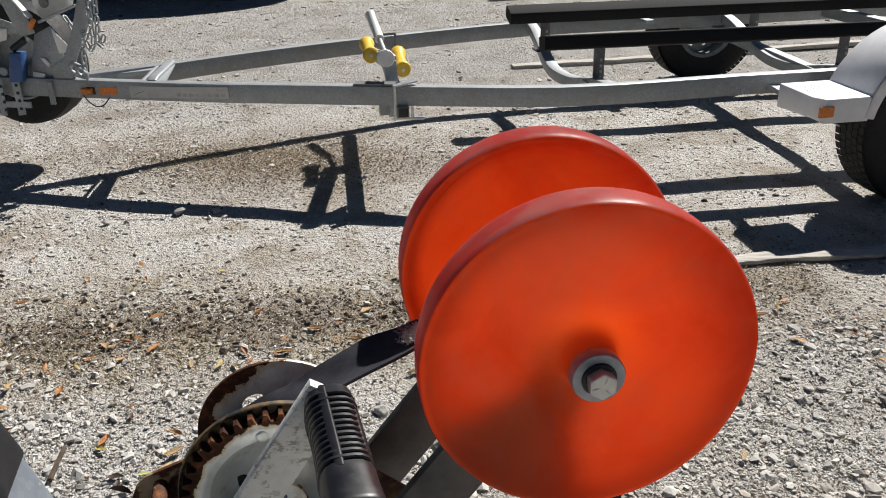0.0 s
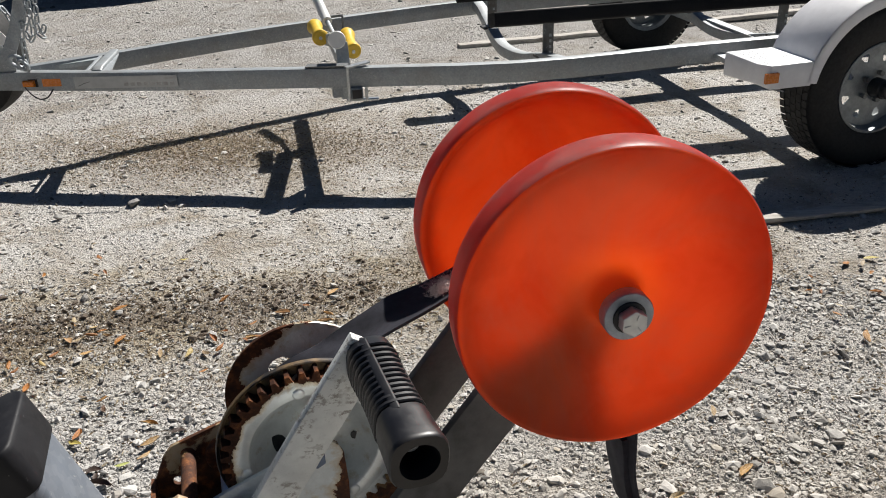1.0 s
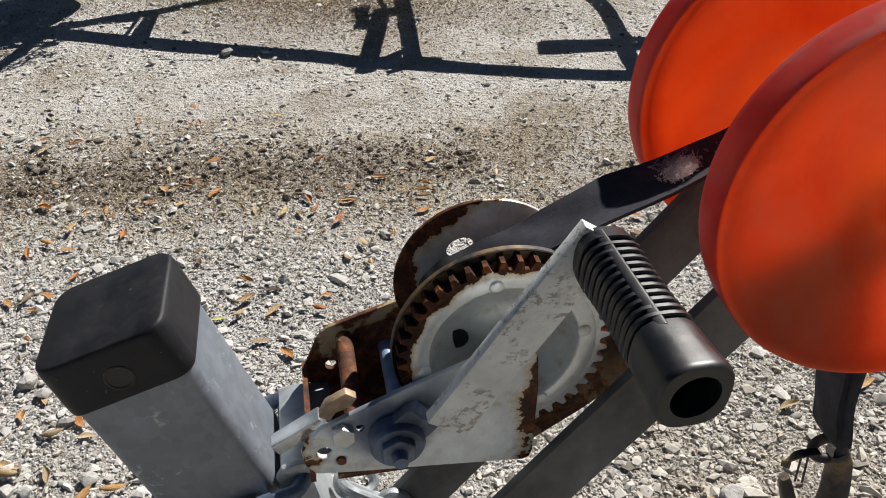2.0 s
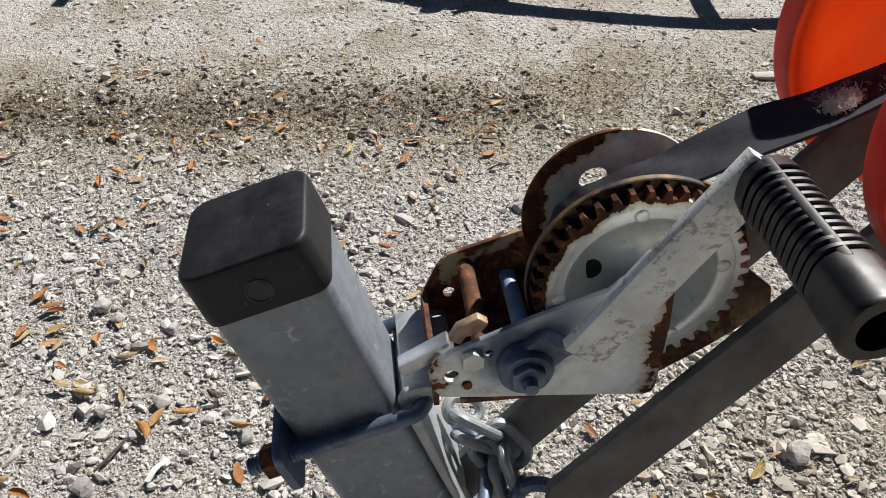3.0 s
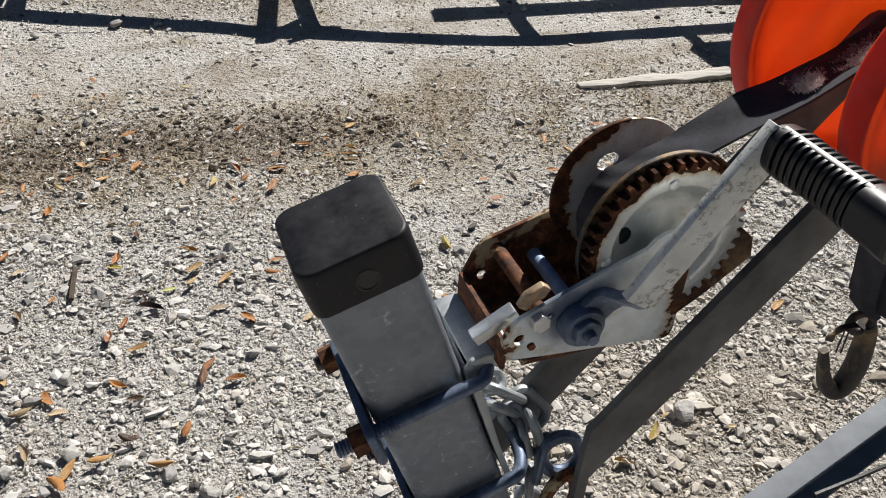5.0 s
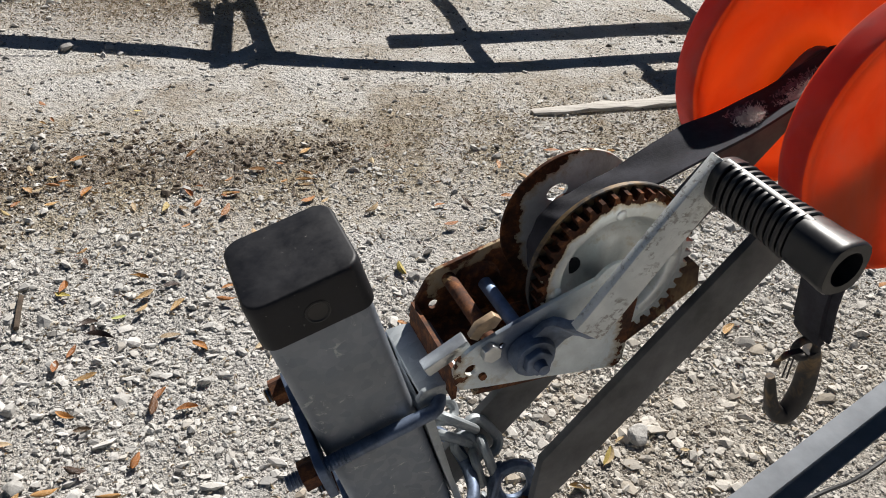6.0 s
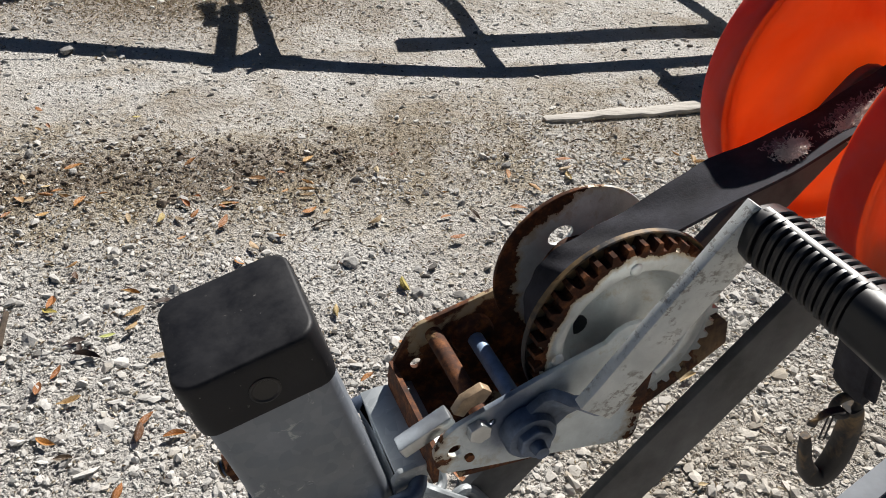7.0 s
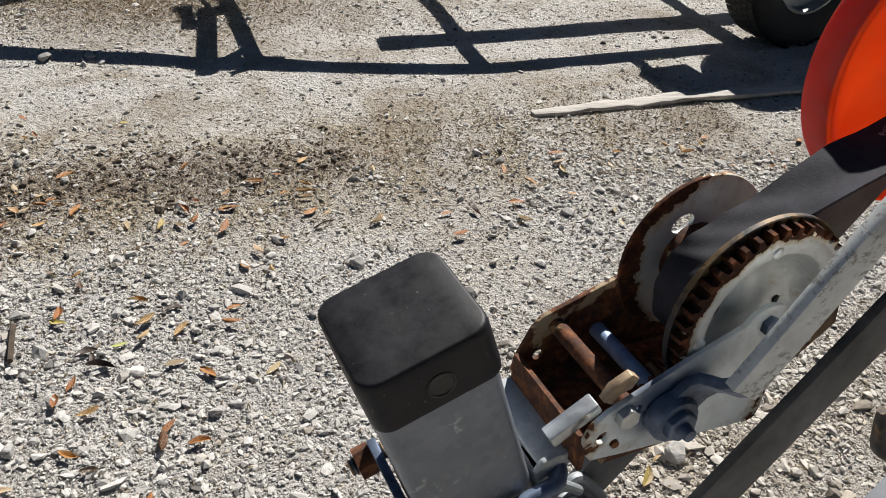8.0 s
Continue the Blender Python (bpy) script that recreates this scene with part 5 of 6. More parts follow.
# ---- safety chain ----
chain = thing("safety_chain", FG, (0.34, 0.725, 0.56), "loose galvanized safety chain hanging beside the winch post", "chain")


def link_mesh(c, along, face, ln=0.038, wd=0.0250, wire=0.0041):
    along = Vector(along).normalized()
    face = Vector(face)
    side = along.cross(face).normalized()
    pts = []
    h, q = ln / 2 - wd / 2, wd / 2 - wire
    for i in range(25):
        a = 2 * math.pi * i / 24
        pts.append(Vector(c) + along * (math.sin(a) * q + (h if math.sin(a) > 1e-6 else -h if math.sin(a) < -1e-6 else 0)) + side * (math.cos(a) * q))
    bm = bmesh.new()
    rings = []
    for i in range(24):
        dd = (pts[(i + 1) % 24] - pts[i - 1]).normalized()
        n1 = along.cross(side).normalized()
        n2 = dd.cross(n1).normalized()
        rings.append([bm.verts.new(pts[i] + n1 * (wire * math.cos(2 * math.pi * k / 10)) + n2 * (wire * math.sin(2 * math.pi * k / 10))) for k in range(10)])
    for i in range(24):
        a, b = rings[i], rings[(i + 1) % 24]
        for k in range(10):
            bm.faces.new((a[k], a[(k + 1) % 10], b[(k + 1) % 10], b[k]))
    return bm


OPENING = Vector((0.33, 0.58, -0.74))


def link(p, along, broad, mat=None, ln=0.041, wd=0.0265, wire=0.0043, name="link", label=""):
    """One link about p; broad links turn their opening to the yard's open side, the others stand on edge."""
    along = Vector(along).normalized()
    part(name, link_mesh(p, along, OPENING if broad else along.cross(OPENING), ln, wd, wire), mat or GALV, chain, label)


link((0.3130, 0.7680, 0.7150), (0.80, 0.25, -0.40), True)
link((0.3215, 0.7550, 0.7110), (0.78, -0.02, -0.62), False, ln=0.051)
link((0.3450, 0.7490, 0.6910), (0.62, -0.35, -0.75), True, ln=0.050, wd=0.031, wire=0.0048)
link((0.3460, 0.7340, 0.6790), (0.30, -0.30, -0.92), False, ln=0.048)
link((0.3180, 0.7500, 0.6970), (0.72, 0.10, -0.60), False)
link((0.3300, 0.7440, 0.6860), (0.55, -0.20, -0.80), True)
link((0.3365, 0.7340, 0.6690), (0.25, -0.15, -0.95), False)
link((0.3420, 0.7300, 0.6410), (0.20, 0.05, -1.0), True)
link((0.3450, 0.7280, 0.6140), (0.08, 0.0, -1.0), False)
link((0.3460, 0.7280, 0.5870), (0.02, 0.0, -1.0), True)
link((0.3462, 0.7280, 0.5600), (0.0, 0.05, -1.0), False)
link((0.3500, 0.7220, 0.6500), (-0.10, -0.05, -1.0), False, BLUE_STEEL, 0.058)
link((0.3655, 0.7160, 0.6575), (0.35, -0.2, -0.9), True, BLUE_STEEL, 0.053, 0.048, 0.0062, "coupling_ring", "large dark steel coupling ring")
part("shackle", sweep(smooth_path([(0.372, 0.702, 0.646), (0.361, 0.701, 0.645), (0.352, 0.702, 0.632), (0.349, 0.704, 0.605), (0.352, 0.706, 0.565), (0.364, 0.708, 0.555), (0.376, 0.706, 0.570), (0.379, 0.703, 0.615), (0.372, 0.702, 0.646)], 5), circle(0.0058, 8)), WORN_RUST, chain, "worn shackle through the ring")

# ---- frame of the near trailer ----
near_trailer = thing("trailer_frame", FG, (0.6, 0.72, 0.40), "galvanized channel frame of the near boat trailer", "trailer")


def channel(p, q, w, h, t=0.005, side=1):
    """A C-section from p to q, given by its upper outer edge."""
    sec = [(0, 0), (w * side, 0), (w * side, -t), (t * side, -t), (t * side, -h + t), (w * side, -h + t), (w * side, -h), (0, -h)]
    return sweep([p, q], sec)


part("frame_rail", channel((0.600, 0.713, 0.5), (3.2, 1.41, 0.5), 0.028, 0.085, side=1), RAIL_STEEL, near_trailer, bevel=0.001)
part("frame_rail", channel((0.78, 0.672, 0.42), (3.2, -0.02, 0.42), 0.032, 0.085, side=-1), RAIL_STEEL, near_trailer, bevel=0.001)
part("tongue", sweep([(-0.75, 0.735, 0.44), (0.58, 0.735, 0.40)], soft_rect(0.076, 0.076, 0.008, 3)), GALV, near_trailer)
part("coupler", sweep([(-0.74, 0.735, 0.45), (-0.86, 0.735, 0.45), (-0.96, 0.735, 0.45), (-1.0, 0.735, 0.45)], soft_rect(0.09, 0.07, 0.02, 4), scales=[1, 1, 0.9, 0.5]), GALV, near_trailer)
part("wiring", sweep(smooth_path([(0.70, 0.70, 0.486), (0.80, 0.712, 0.476), (0.95, 0.745, 0.44), (1.3, 0.84, 0.43)], 6), circle(0.003, 6)), CAP_PLASTIC, near_trailer, "thin black wire")
for a, s in ((2.9, 1), (2.9, -1)):
    b = 0.72 + s * 0.95
    part("tyre", lathe([(0.19, -0.09), (0.28, -0.1), (0.32, -0.085), (0.33, -0.06), (0.33, 0.06), (0.32, 0.085), (0.28, 0.1), (0.19, 0.09)], (a, b, 0.33), (0, 1, 0), 40), TYRE, near_trailer)
part("axle", rod((2.9, -0.3, 0.33), (2.9, 1.74, 0.33), 0.03), GALV, near_trailer)


# ---- the trailer across the lane (x along it from its coupler, y across to its far side) ----
other = thing("boat_trailer", BG, (2.6, 0.0, 0.0), "empty galvanized boat trailer with black bunks and white fenders", "trailer")


def to_bg(x, y, z=0.0):
    return BG.inverted() @ Vector((x, y, z))


RAILS = {
    1: [(-2.34, 3.885, 0.405), (-2.03, 3.882, 0.405), (-1.81, 3.876, 0.402), (-1.54, 3.864, 0.398), (-1.27, 3.838, 0.399), (-1.0, 3.803, 0.404), (-0.74, 3.784, 0.409), (-0.495, 3.771, 0.411), (-0.016, 3.748, 0.417), (0.216, 3.737, 0.420), (0.443, 3.738, 0.425), (0.669, 3.768, 0.431), (0.90, 3.828, 0.436), (1.136, 3.893, 0.441), (2.0, 4.125, 0.445), (3.4, 4.50, 0.45), (5.0, 4.93, 0.455)],
    -1: [(-1.81, 3.88, 0.402), (-1.376, 4.232, 0.400), (-1.204, 4.378, 0.402), (-0.97, 4.565, 0.402), (-0.718, 4.754, 0.402), (-0.274, 5.045, 0.402), (0.0, 5.195, 0.405), (0.22, 5.30, 0.407), (0.50, 5.395, 0.41), (0.80, 5.475, 0.413), (1.15, 5.566, 0.416), (2.0, 5.80, 0.425), (4.8, 6.55, 0.44)],
}
for s, pts in RAILS.items():
    part("frame_rail", sweep([to_bg(*p) for p in pts], rect(0.05, 0.08)), GALV, other, bevel=0.003)
part("tongue_plate", sweep([to_bg(-1.395, 3.846, 0.433), to_bg(-1.458, 4.194, 0.435)], rect(0.016, 0.008)), GALV_BRIGHT, other, bevel=0.002)
part("tongue_channel", sweep([to_bg(-1.348, 3.852, 0.433), to_bg(-1.356, 3.897, 0.440), to_bg(-1.409, 4.209, 0.442)], soft_rect(0.045, 0.022, 0.009, 4)), GALV, other, bevel=0.002)
gus = bmesh.new()
gv = [[gus.verts.new(to_bg(x, y, z)) for x, y in ((-1.327, 3.854), (-1.285, 3.850), (-1.388, 4.213))] for z in (0.430, 0.436)]
for i in range(3):
    gus.faces.new((gv[0][i], gv[0][(i + 1) % 3], gv[1][(i + 1) % 3], gv[1][i]))
gus.faces.new(gv[0][::-1])
gus.faces.new(gv[1])
part("tongue_gusset", gus, GALV_BRIGHT, other, "pale triangular corner plate")
part("tongue_brace", sweep([to_bg(-1.748, 3.983, 0.415), to_bg(-1.449, 4.114, 0.423)], rect(0.05, 0.02)), GALV_BRIGHT, other)
part("rail_leg", sweep([to_bg(-0.303, 3.759, 0.331), to_bg(-0.303, 3.759, 0.381)], rect(0.04, 0.04), up=(1, 0, 0)), GALV, other)
part("cross_tube", sweep([to_bg(-0.214, 3.707, 0.353), to_bg(-0.488, 4.809, 0.351)], rect(0.05, 0.045)), GALV, other, bevel=0.003)
# the tube is solid, so a black plate paints its shaded inside
part("tube_end_shade", sweep([to_bg(-0.213, 3.703, 0.353), to_bg(-0.216, 3.712, 0.353)], rect(0.040, 0.036)), CAP_PLASTIC, other, "black plate for the shade in the open tube end")
# V-shaped cross members, lowest at the keel
DIP = [(0.655, 3.80, 0.425), (0.615, 3.98, 0.405), (0.569, 4.20, 0.366), (0.500, 4.40, 0.323), (0.422, 4.61, 0.314), (0.380, 4.80, 0.329), (0.339, 5.04, 0.370), (0.309, 5.19, 0.402), (0.281, 5.30, 0.420)]
for away in (0.0, 1.18):
    part("cross_member", sweep([to_bg(x + away * 0.966, y + away * 0.259, z) for x, y, z in smooth_path(DIP, 4)], rect(0.055, 0.05)), GALV, other, bevel=0.003)
part("axle", sweep([to_bg(1.83, 3.92, 0.33), to_bg(1.39, 5.72, 0.33)], rect(0.05, 0.05)), GALV, other)
part("cross_member", sweep([to_bg(2.488, 4.306, 0.454), to_bg(2.002, 5.676, 0.454)], rect(0.06, 0.06)), GALV, other)
for a, b, tip in (((0.345, 4.128, 0.556), (2.9, 4.772, 0.56), 14), ((0.165, 4.900, 0.552), (2.7, 5.60, 0.552), -16)):
    c, s = math.cos(radians(tip)), math.sin(radians(tip))
    board = [(x * c - z * s, x * s + z * c) for x, z in soft_rect(0.112, 0.062, 0.010, 3)]
    bunk = part("bunk", sweep([to_bg(*a), to_bg(*b)], board), BLACK_CARPET, other, "black carpeted bunk board")
for x, y, zf, zt in ((0.60, 4.19, 0.375, 0.53), (0.36, 4.95, 0.36, 0.53), (1.74, 4.50, 0.375, 0.53), (1.50, 5.26, 0.36, 0.53)):
    bm = sweep([to_bg(x, y, zf), to_bg(x, y, zt)], rect(0.008, 0.05), up=(1, 0, 0))
    post_b = part("bunk_bracket", bm, BAR_STEEL, other, "perforated dark steel upright")
    # no openings are cut: pale blocks on the upright stand for its perforations
    for k in range(4):
        c = to_bg(x, y, zf + 0.025 + 0.026 * k)
        part("slot_mark", box(c.x - 0.005, c.x + 0.005, c.y - 0.029, c.y - 0.0255, c.z - 0.006, c.z + 0.006), GALV_BRIGHT, post_b)
    c = to_bg(x, y, zf)
    part("bracket_foot", box(c.x - 0.06, c.x + 0.02, c.y - 0.05, c.y + 0.03, zf + 0.002, zf + 0.012), CAP_PLASTIC, post_b)

# keel roller cradle on the cross tube
KE, KF = to_bg(-0.295, 3.80, 0.556), to_bg(-0.425, 4.385, 0.435)
part("keel_bar", sweep([KE, KF], soft_rect(0.058, 0.058, 0.012, 3)), GALV_BRIGHT, other, bevel=0.002)
part("end_cap", lathe([(0.0, -0.012), (0.033, -0.012), (0.036, -0.008), (0.036, 0.03), (0.0, 0.03)], KE, KF - KE, 28, closed=False), WHITE_PVC, other, "white round end cap")
cradle = part("roller_post", sweep([to_bg(-0.365, 4.33, 0.345), to_bg(-0.365, 4.33, 0.46)], rect(0.05, 0.035), up=(1, 0, 0)), GALV_BRIGHT, other, bevel=0.002)
part("bar_stay", sweep([to_bg(-0.287, 3.85, 0.535), to_bg(-0.272, 3.83, 0.30)], rect(0.052, 0.012), up=(0, 1, 0)), GALV_BRIGHT, other, bevel=0.002)
for p, q, nm in (((-0.43, 4.17, 0.488), (-0.503, 4.43, 0.492), "roller"), ((-0.287, 4.185, 0.420), (-0.350, 4.43, 0.450), "roller")):
    a, b = to_bg(*p), to_bg(*q)
    ln = (b - a).length
    prof = [(0.006, 0), (0.029, 0), (0.036, 0.006), (0.038, 0.016), (0.034, 0.044), (0.028, 0.07), (0.026, ln / 2), (0.028, ln - 0.07), (0.034, ln - 0.044), (0.038, ln - 0.016), (0.036, ln - 0.006), (0.029, ln), (0.006, ln)]
    ro = part("keel_roller", lathe(prof, a, b - a, 28), YELLOW, other, "yellow dumbbell keel roller")
    part("roller_bolt", rod(a + (a - b).normalized() * 0.006, b, 0.008), ZINC, ro)
part("guide_post", lathe([(0.0, 0.0), (0.0245, 0.0), (0.0245, 0.255), (0.0265, 0.258), (0.0265, 0.282), (0.022, 0.288), (0.0, 0.288)], to_bg(-0.465, 4.58, 0.484), BG.to_3x3().inverted() @ Vector((-0.095, 0.26, 0.081)), 24, closed=False), WHITE_PVC, other, "white plastic guide tube")
part("guide_arm", rod(to_bg(-0.39, 4.35, 0.44), to_bg(-0.475, 4.61, 0.488), 0.012), GALV_BRIGHT, other)
part("axle_pin", rod(to_bg(-0.47, 4.30, 0.478), to_bg(-0.32, 4.315, 0.418), 0.007), GALV_BRIGHT, other)
part("cradle_plate", sweep([to_bg(-0.47, 4.33, 0.474), to_bg(-0.32, 4.34, 0.416)], rect(0.006, 0.05)), GALV_BRIGHT, other)
ubt = bmesh.new()
for p, q in (((-0.245, 3.695, 0.325), (-0.245, 3.695, 0.468)), ((-0.175, 3.705, 0.325), (-0.175, 3.705, 0.38))):
    rod(to_bg(*p), to_bg(*q), 0.006, ubt, 10)
sweep([to_bg(-0.262, 3.736, 0.322), to_bg(-0.130, 3.735, 0.325)], rect(0.035, 0.006), ubt)
sweep([to_bg(-0.252, 3.711, 0.462), to_bg(-0.170, 3.778, 0.469)], rect(0.03, 0.006), ubt)
part("tube_clamp", ubt, ZINC, other)
part("clamp_bar", sweep([to_bg(-0.426, 3.770, 0.458), to_bg(-0.252, 3.760, 0.461)], rect(0.05, 0.006)), BAR_STEEL, other)
stp = bmesh.new()
rod(to_bg(-0.422, 4.793, 0.372), to_bg(-0.422, 4.794, 0.472), 0.006, stp, 8)
sweep([to_bg(-0.422, 4.803, 0.471), to_bg(-0.504, 4.771, 0.470)], rect(0.012, 0.012), stp)
part("far_clamp", stp, BAR_STEEL, other)

# sticker, lamp and reflector on the near rail
lab = part("maker_sticker", sweep([to_bg(-1.445, 3.830, 0.394), to_bg(-0.976, 3.771, 0.409)], rect(0.002, 0.050)), LABEL, other, "worn silver sticker with unreadable print")
ink = bmesh.new()
sweep([to_bg(-1.428, 3.826, 0.380), to_bg(-1.401, 3.823, 0.392), to_bg(-1.368, 3.820, 0.401)], rect(0.001, 0.0022), ink)
sweep([to_bg(-1.352, 3.819, 0.408), to_bg(-1.323, 3.816, 0.417)], rect(0.001, 0.005), ink)
sweep([to_bg(-1.362, 3.820, 0.385), to_bg(-1.316, 3.815, 0.386)], rect(0.001, 0.008), ink)
part("emblem", ink, INK, lab, "small dark emblem")
for k in range(8):
    x0 = -1.175 + 0.0275 * k
    part("print_bar", sweep([to_bg(x0, 3.7008, 0.417), to_bg(x0 + 0.019, 3.7007, 0.417)], rect(0.001, 0.014)), PALE_INK, lab)
part("print_bar", sweep([to_bg(-1.227, 3.805, 0.412), to_bg(-0.993, 3.772, 0.421)], rect(0.001, 0.006)), PALE_INK, lab)
part("reflector", sweep([to_bg(-1.590, 3.842, 0.394), to_bg(-1.506, 3.835, 0.396)], rect(0.006, 0.032)), AMBER, other, "amber side reflector")
mk = part("marker_lamp", sweep([to_bg(-1.672, 3.840, 0.392), to_bg(-1.623, 3.836, 0.393)], soft_rect(0.022, 0.026, 0.006, 2)), AMBER, other, "small amber marker lamp")
part("lamp_base", sweep([to_bg(-1.682, 3.850, 0.392), to_bg(-1.611, 3.845, 0.394)], rect(0.008, 0.034)), CAP_PLASTIC, mk)
part("lamp_wire", sweep(smooth_path([to_bg(-1.678, 3.847, 0.382), to_bg(-1.655, 3.844, 0.348), to_bg(-1.619, 3.840, 0.324), to_bg(-1.579, 3.837, 0.332), to_bg(-1.546, 3.835, 0.367)], 5), circle(0.003, 5)), CAP_PLASTIC, other)


# wheels and fenders
def trailer_wheel(c, s, lean=0.0):
    """Wheel at c (trailer frame); s is the way its outer face looks across."""
    ax = (math.sin(radians(lean)), s * math.cos(radians(lean)), 0)
    tyre_prof = [(0.182, -0.075), (0.20, -0.088), (0.25, -0.098), (0.295, -0.096), (0.318, -0.085), (0.328, -0.07), (0.332, -0.045), (0.334, 0.0), (0.332, 0.045), (0.328, 0.07), (0.318, 0.085), (0.295, 0.096), (0.25, 0.098), (0.20, 0.088), (0.182, 0.075)]
    wh = part("wheel", lathe([(0.186, -0.080), (0.186, 0.084), (0.176, 0.086), (0.172, 0.06), (0.165, 0.02), (0.165, -0.07)], c, ax, 56), RIM, other, "pale steel spoke rim with black tyre")
    part("tyre", lathe(tyre_prof, c, ax, 64), TYRE, wh, "black rubber trailer tyre")
    q = Vector(ax).to_track_quat("Z", "Y").to_matrix()
    tread = bmesh.new()
    for i in range(64):
        for row, h in enumerate((-0.07, -0.035, 0.0, 0.035, 0.07)):
            a = 2 * math.pi * (i + 0.5 * (row % 2)) / 64
            pos = Vector(c) + q @ Vector((0.334 * math.cos(a), 0.334 * math.sin(a), h))
            m = Matrix.Translation(pos) @ (q @ Matrix.Rotation(a, 3, "Z")).to_4x4() @ Matrix.Diagonal((0.004, 0.026, 0.030, 1))
            bmesh.ops.create_cube(tread, size=1, matrix=m)
    part("tread", tread, TYRE, wh)
    # disc with eight openings
    disc = bmesh.new()
    outer = ring2d(0, 0, 0.170, 48)
    holes = []
    for k in range(8):
        a = 2 * math.pi * (k + 0.5) / 8
        ca, sa = math.cos(a), math.sin(a)
        tri = [(0.104, -0.006), (0.128, -0.019), (0.137, -0.014), (0.138, 0.014), (0.129, 0.019), (0.104, 0.006)]
        holes.append([(u * ca - v * sa, u * sa + v * ca) for u, v in tri])
    sheet(outer, 0.028, 0.034, holes, disc)
    for v in disc.verts:
        rr = math.hypot(v.co.x, v.co.z)
        v.co.y += 0.03 * max(0, 1 - rr / 0.12)
        x, y, z = v.co
        v.co = Vector(c) + q @ Vector((x, z, y))
    part("disc", disc, RIM, wh, "silver eight-spoke wheel disc")
    for k in range(5):
        a = 2 * math.pi * k / 5
        p0 = Vector(c) + q @ Vector((0.057 * math.cos(a), 0.057 * math.sin(a), 0.045))
        part("lug_nut", hexagon(p0, ax, 0.011, 0.022), BAR_STEEL, wh, smooth=False)
    hub_ = part("hub", lathe([(0.0, 0.145), (0.028, 0.145), (0.032, 0.14), (0.033, 0.118), (0.038, 0.112), (0.040, 0.06), (0.0, 0.055)], c, ax, 28, closed=False), CAP_PLASTIC, wh, "dark grease hub cap")
    return wh


NH, FH = to_bg(1.865, 3.79, 0.33), to_bg(1.335, 5.89, 0.33)
trailer_wheel(NH, -1)
trailer_wheel(FH, 1)


def fender(c, s):
    """White plastic fender: an arch over the wheel and a flat step before and after it."""
    y0, y1 = (c.y - 0.12, c.y + 0.15) if s < 0 else (c.y - 0.15, c.y + 0.12)
    R, t = 0.385, 0.012
    arc = [radians(a) for a in range(8, 173, 6)]
    top = [(c.x + R * math.cos(a), c.z + R * math.sin(a)) for a in arc]
    inn = [(c.x + (R - t) * math.cos(a), c.z + (R - t) * math.sin(a)) for a in arc]
    bm = sheet(top + inn[::-1], y0, y1)
    out = y0 if s < 0 else y1
    rimr = [(c.x + (R - 0.05) * math.cos(a), c.z + (R - 0.05) * math.sin(a)) for a in arc]
    sheet(top + rimr[::-1], min(out, out - s * 0.012), max(out, out - s * 0.012), bm=bm)
    f_ = part("fender", bm, FENDER_WHITE, other, "white moulded plastic fender", bevel=0.004)
    for sg in (-1, 1):
        xa, xb = c.x + sg * 0.355, c.x + sg * 0.57
        x0, x1 = min(xa, xb), max(xa, xb)
        ztop, zlow = c.z + 0.15, c.z + 0.055
        st = bmesh.new()
        front = x0 if sg < 0 else x1
        inner = x1 if sg < 0 else x0
        o, i_ = (y0, y1) if s < 0 else (y1, y0)
        k = -1 if s < 0 else 1
        ring = [(inner, o), (inner + (front - inner) * 0.86, o), (front, o - k * 0.05), (front, i_), (inner, i_)]
        lo = [st.verts.new((x, y, zlow + (0.02 if n == 2 else 0.0))) for n, (x, y) in enumerate(ring)]
        hi = [st.verts.new((x, y, ztop)) for x, y in ring]
        for n in range(5):
            m = (n + 1) % 5
            st.faces.new((lo[n], lo[m], hi[m], hi[n]))
        st.faces.new(hi)
        st.faces.new(lo[::-1])
        step = part("step", st, FENDER_WHITE, f_, bevel=0.006)
        for n in range(8):
            xx = x0 + 0.035 + 0.020 * n
            part("grip_rib", box(xx, xx + 0.007, min(o, i_) + 0.035, max(o, i_) - 0.04, ztop - 0.002, ztop + 0.0011), FENDER_WHITE, step)
        if sg < 0:
            xm = inner + (front - inner) * 0.86
            part("marker_lamp", box(xm - 0.028, xm + 0.028, min(o, o + k * 0.012), max(o, o + k * 0.012), zlow + 0.03, zlow + 0.068), AMBER, step, "amber side marker lamp")
    br = bmesh.new()
    sweep([(c.x - 0.52, y1 if s < 0 else y0, c.z + 0.1), (c.x - 0.5, -0.735 if s < 0 else 0.735, c.z + 0.1)], rect(0.05, 0.02), br)
    part("fender_bracket", br, GALV_BRIGHT, f_)


fender(NH, -1)
fender(FH, 1)

# ---- the other trailer's winch stand, chains and spare wheel at its coupler ----
TONGUE = Matrix.Translation((-0.016, -0.0157, -0.0611)) @ Matrix.Scale(1.047, 4)
stand2 = thing("winch_stand", TONGUE, (-1.85, 3.74, 0.46), "folded galvanized winch stand with clamps on the trailer tongue", "winch stand")


def strip(p, q, w, t, m, name, lab="", up=(0, 1, 0)):
    return part(name, sweep([p, q], rect(w, t), up=up), m, stand2, lab, bevel=0.002)


def plate(name, outline, y0, y1, m, lab=""):
    return part(name, sheet(outline, y0, y1), m, stand2, lab, bevel=0.0015)


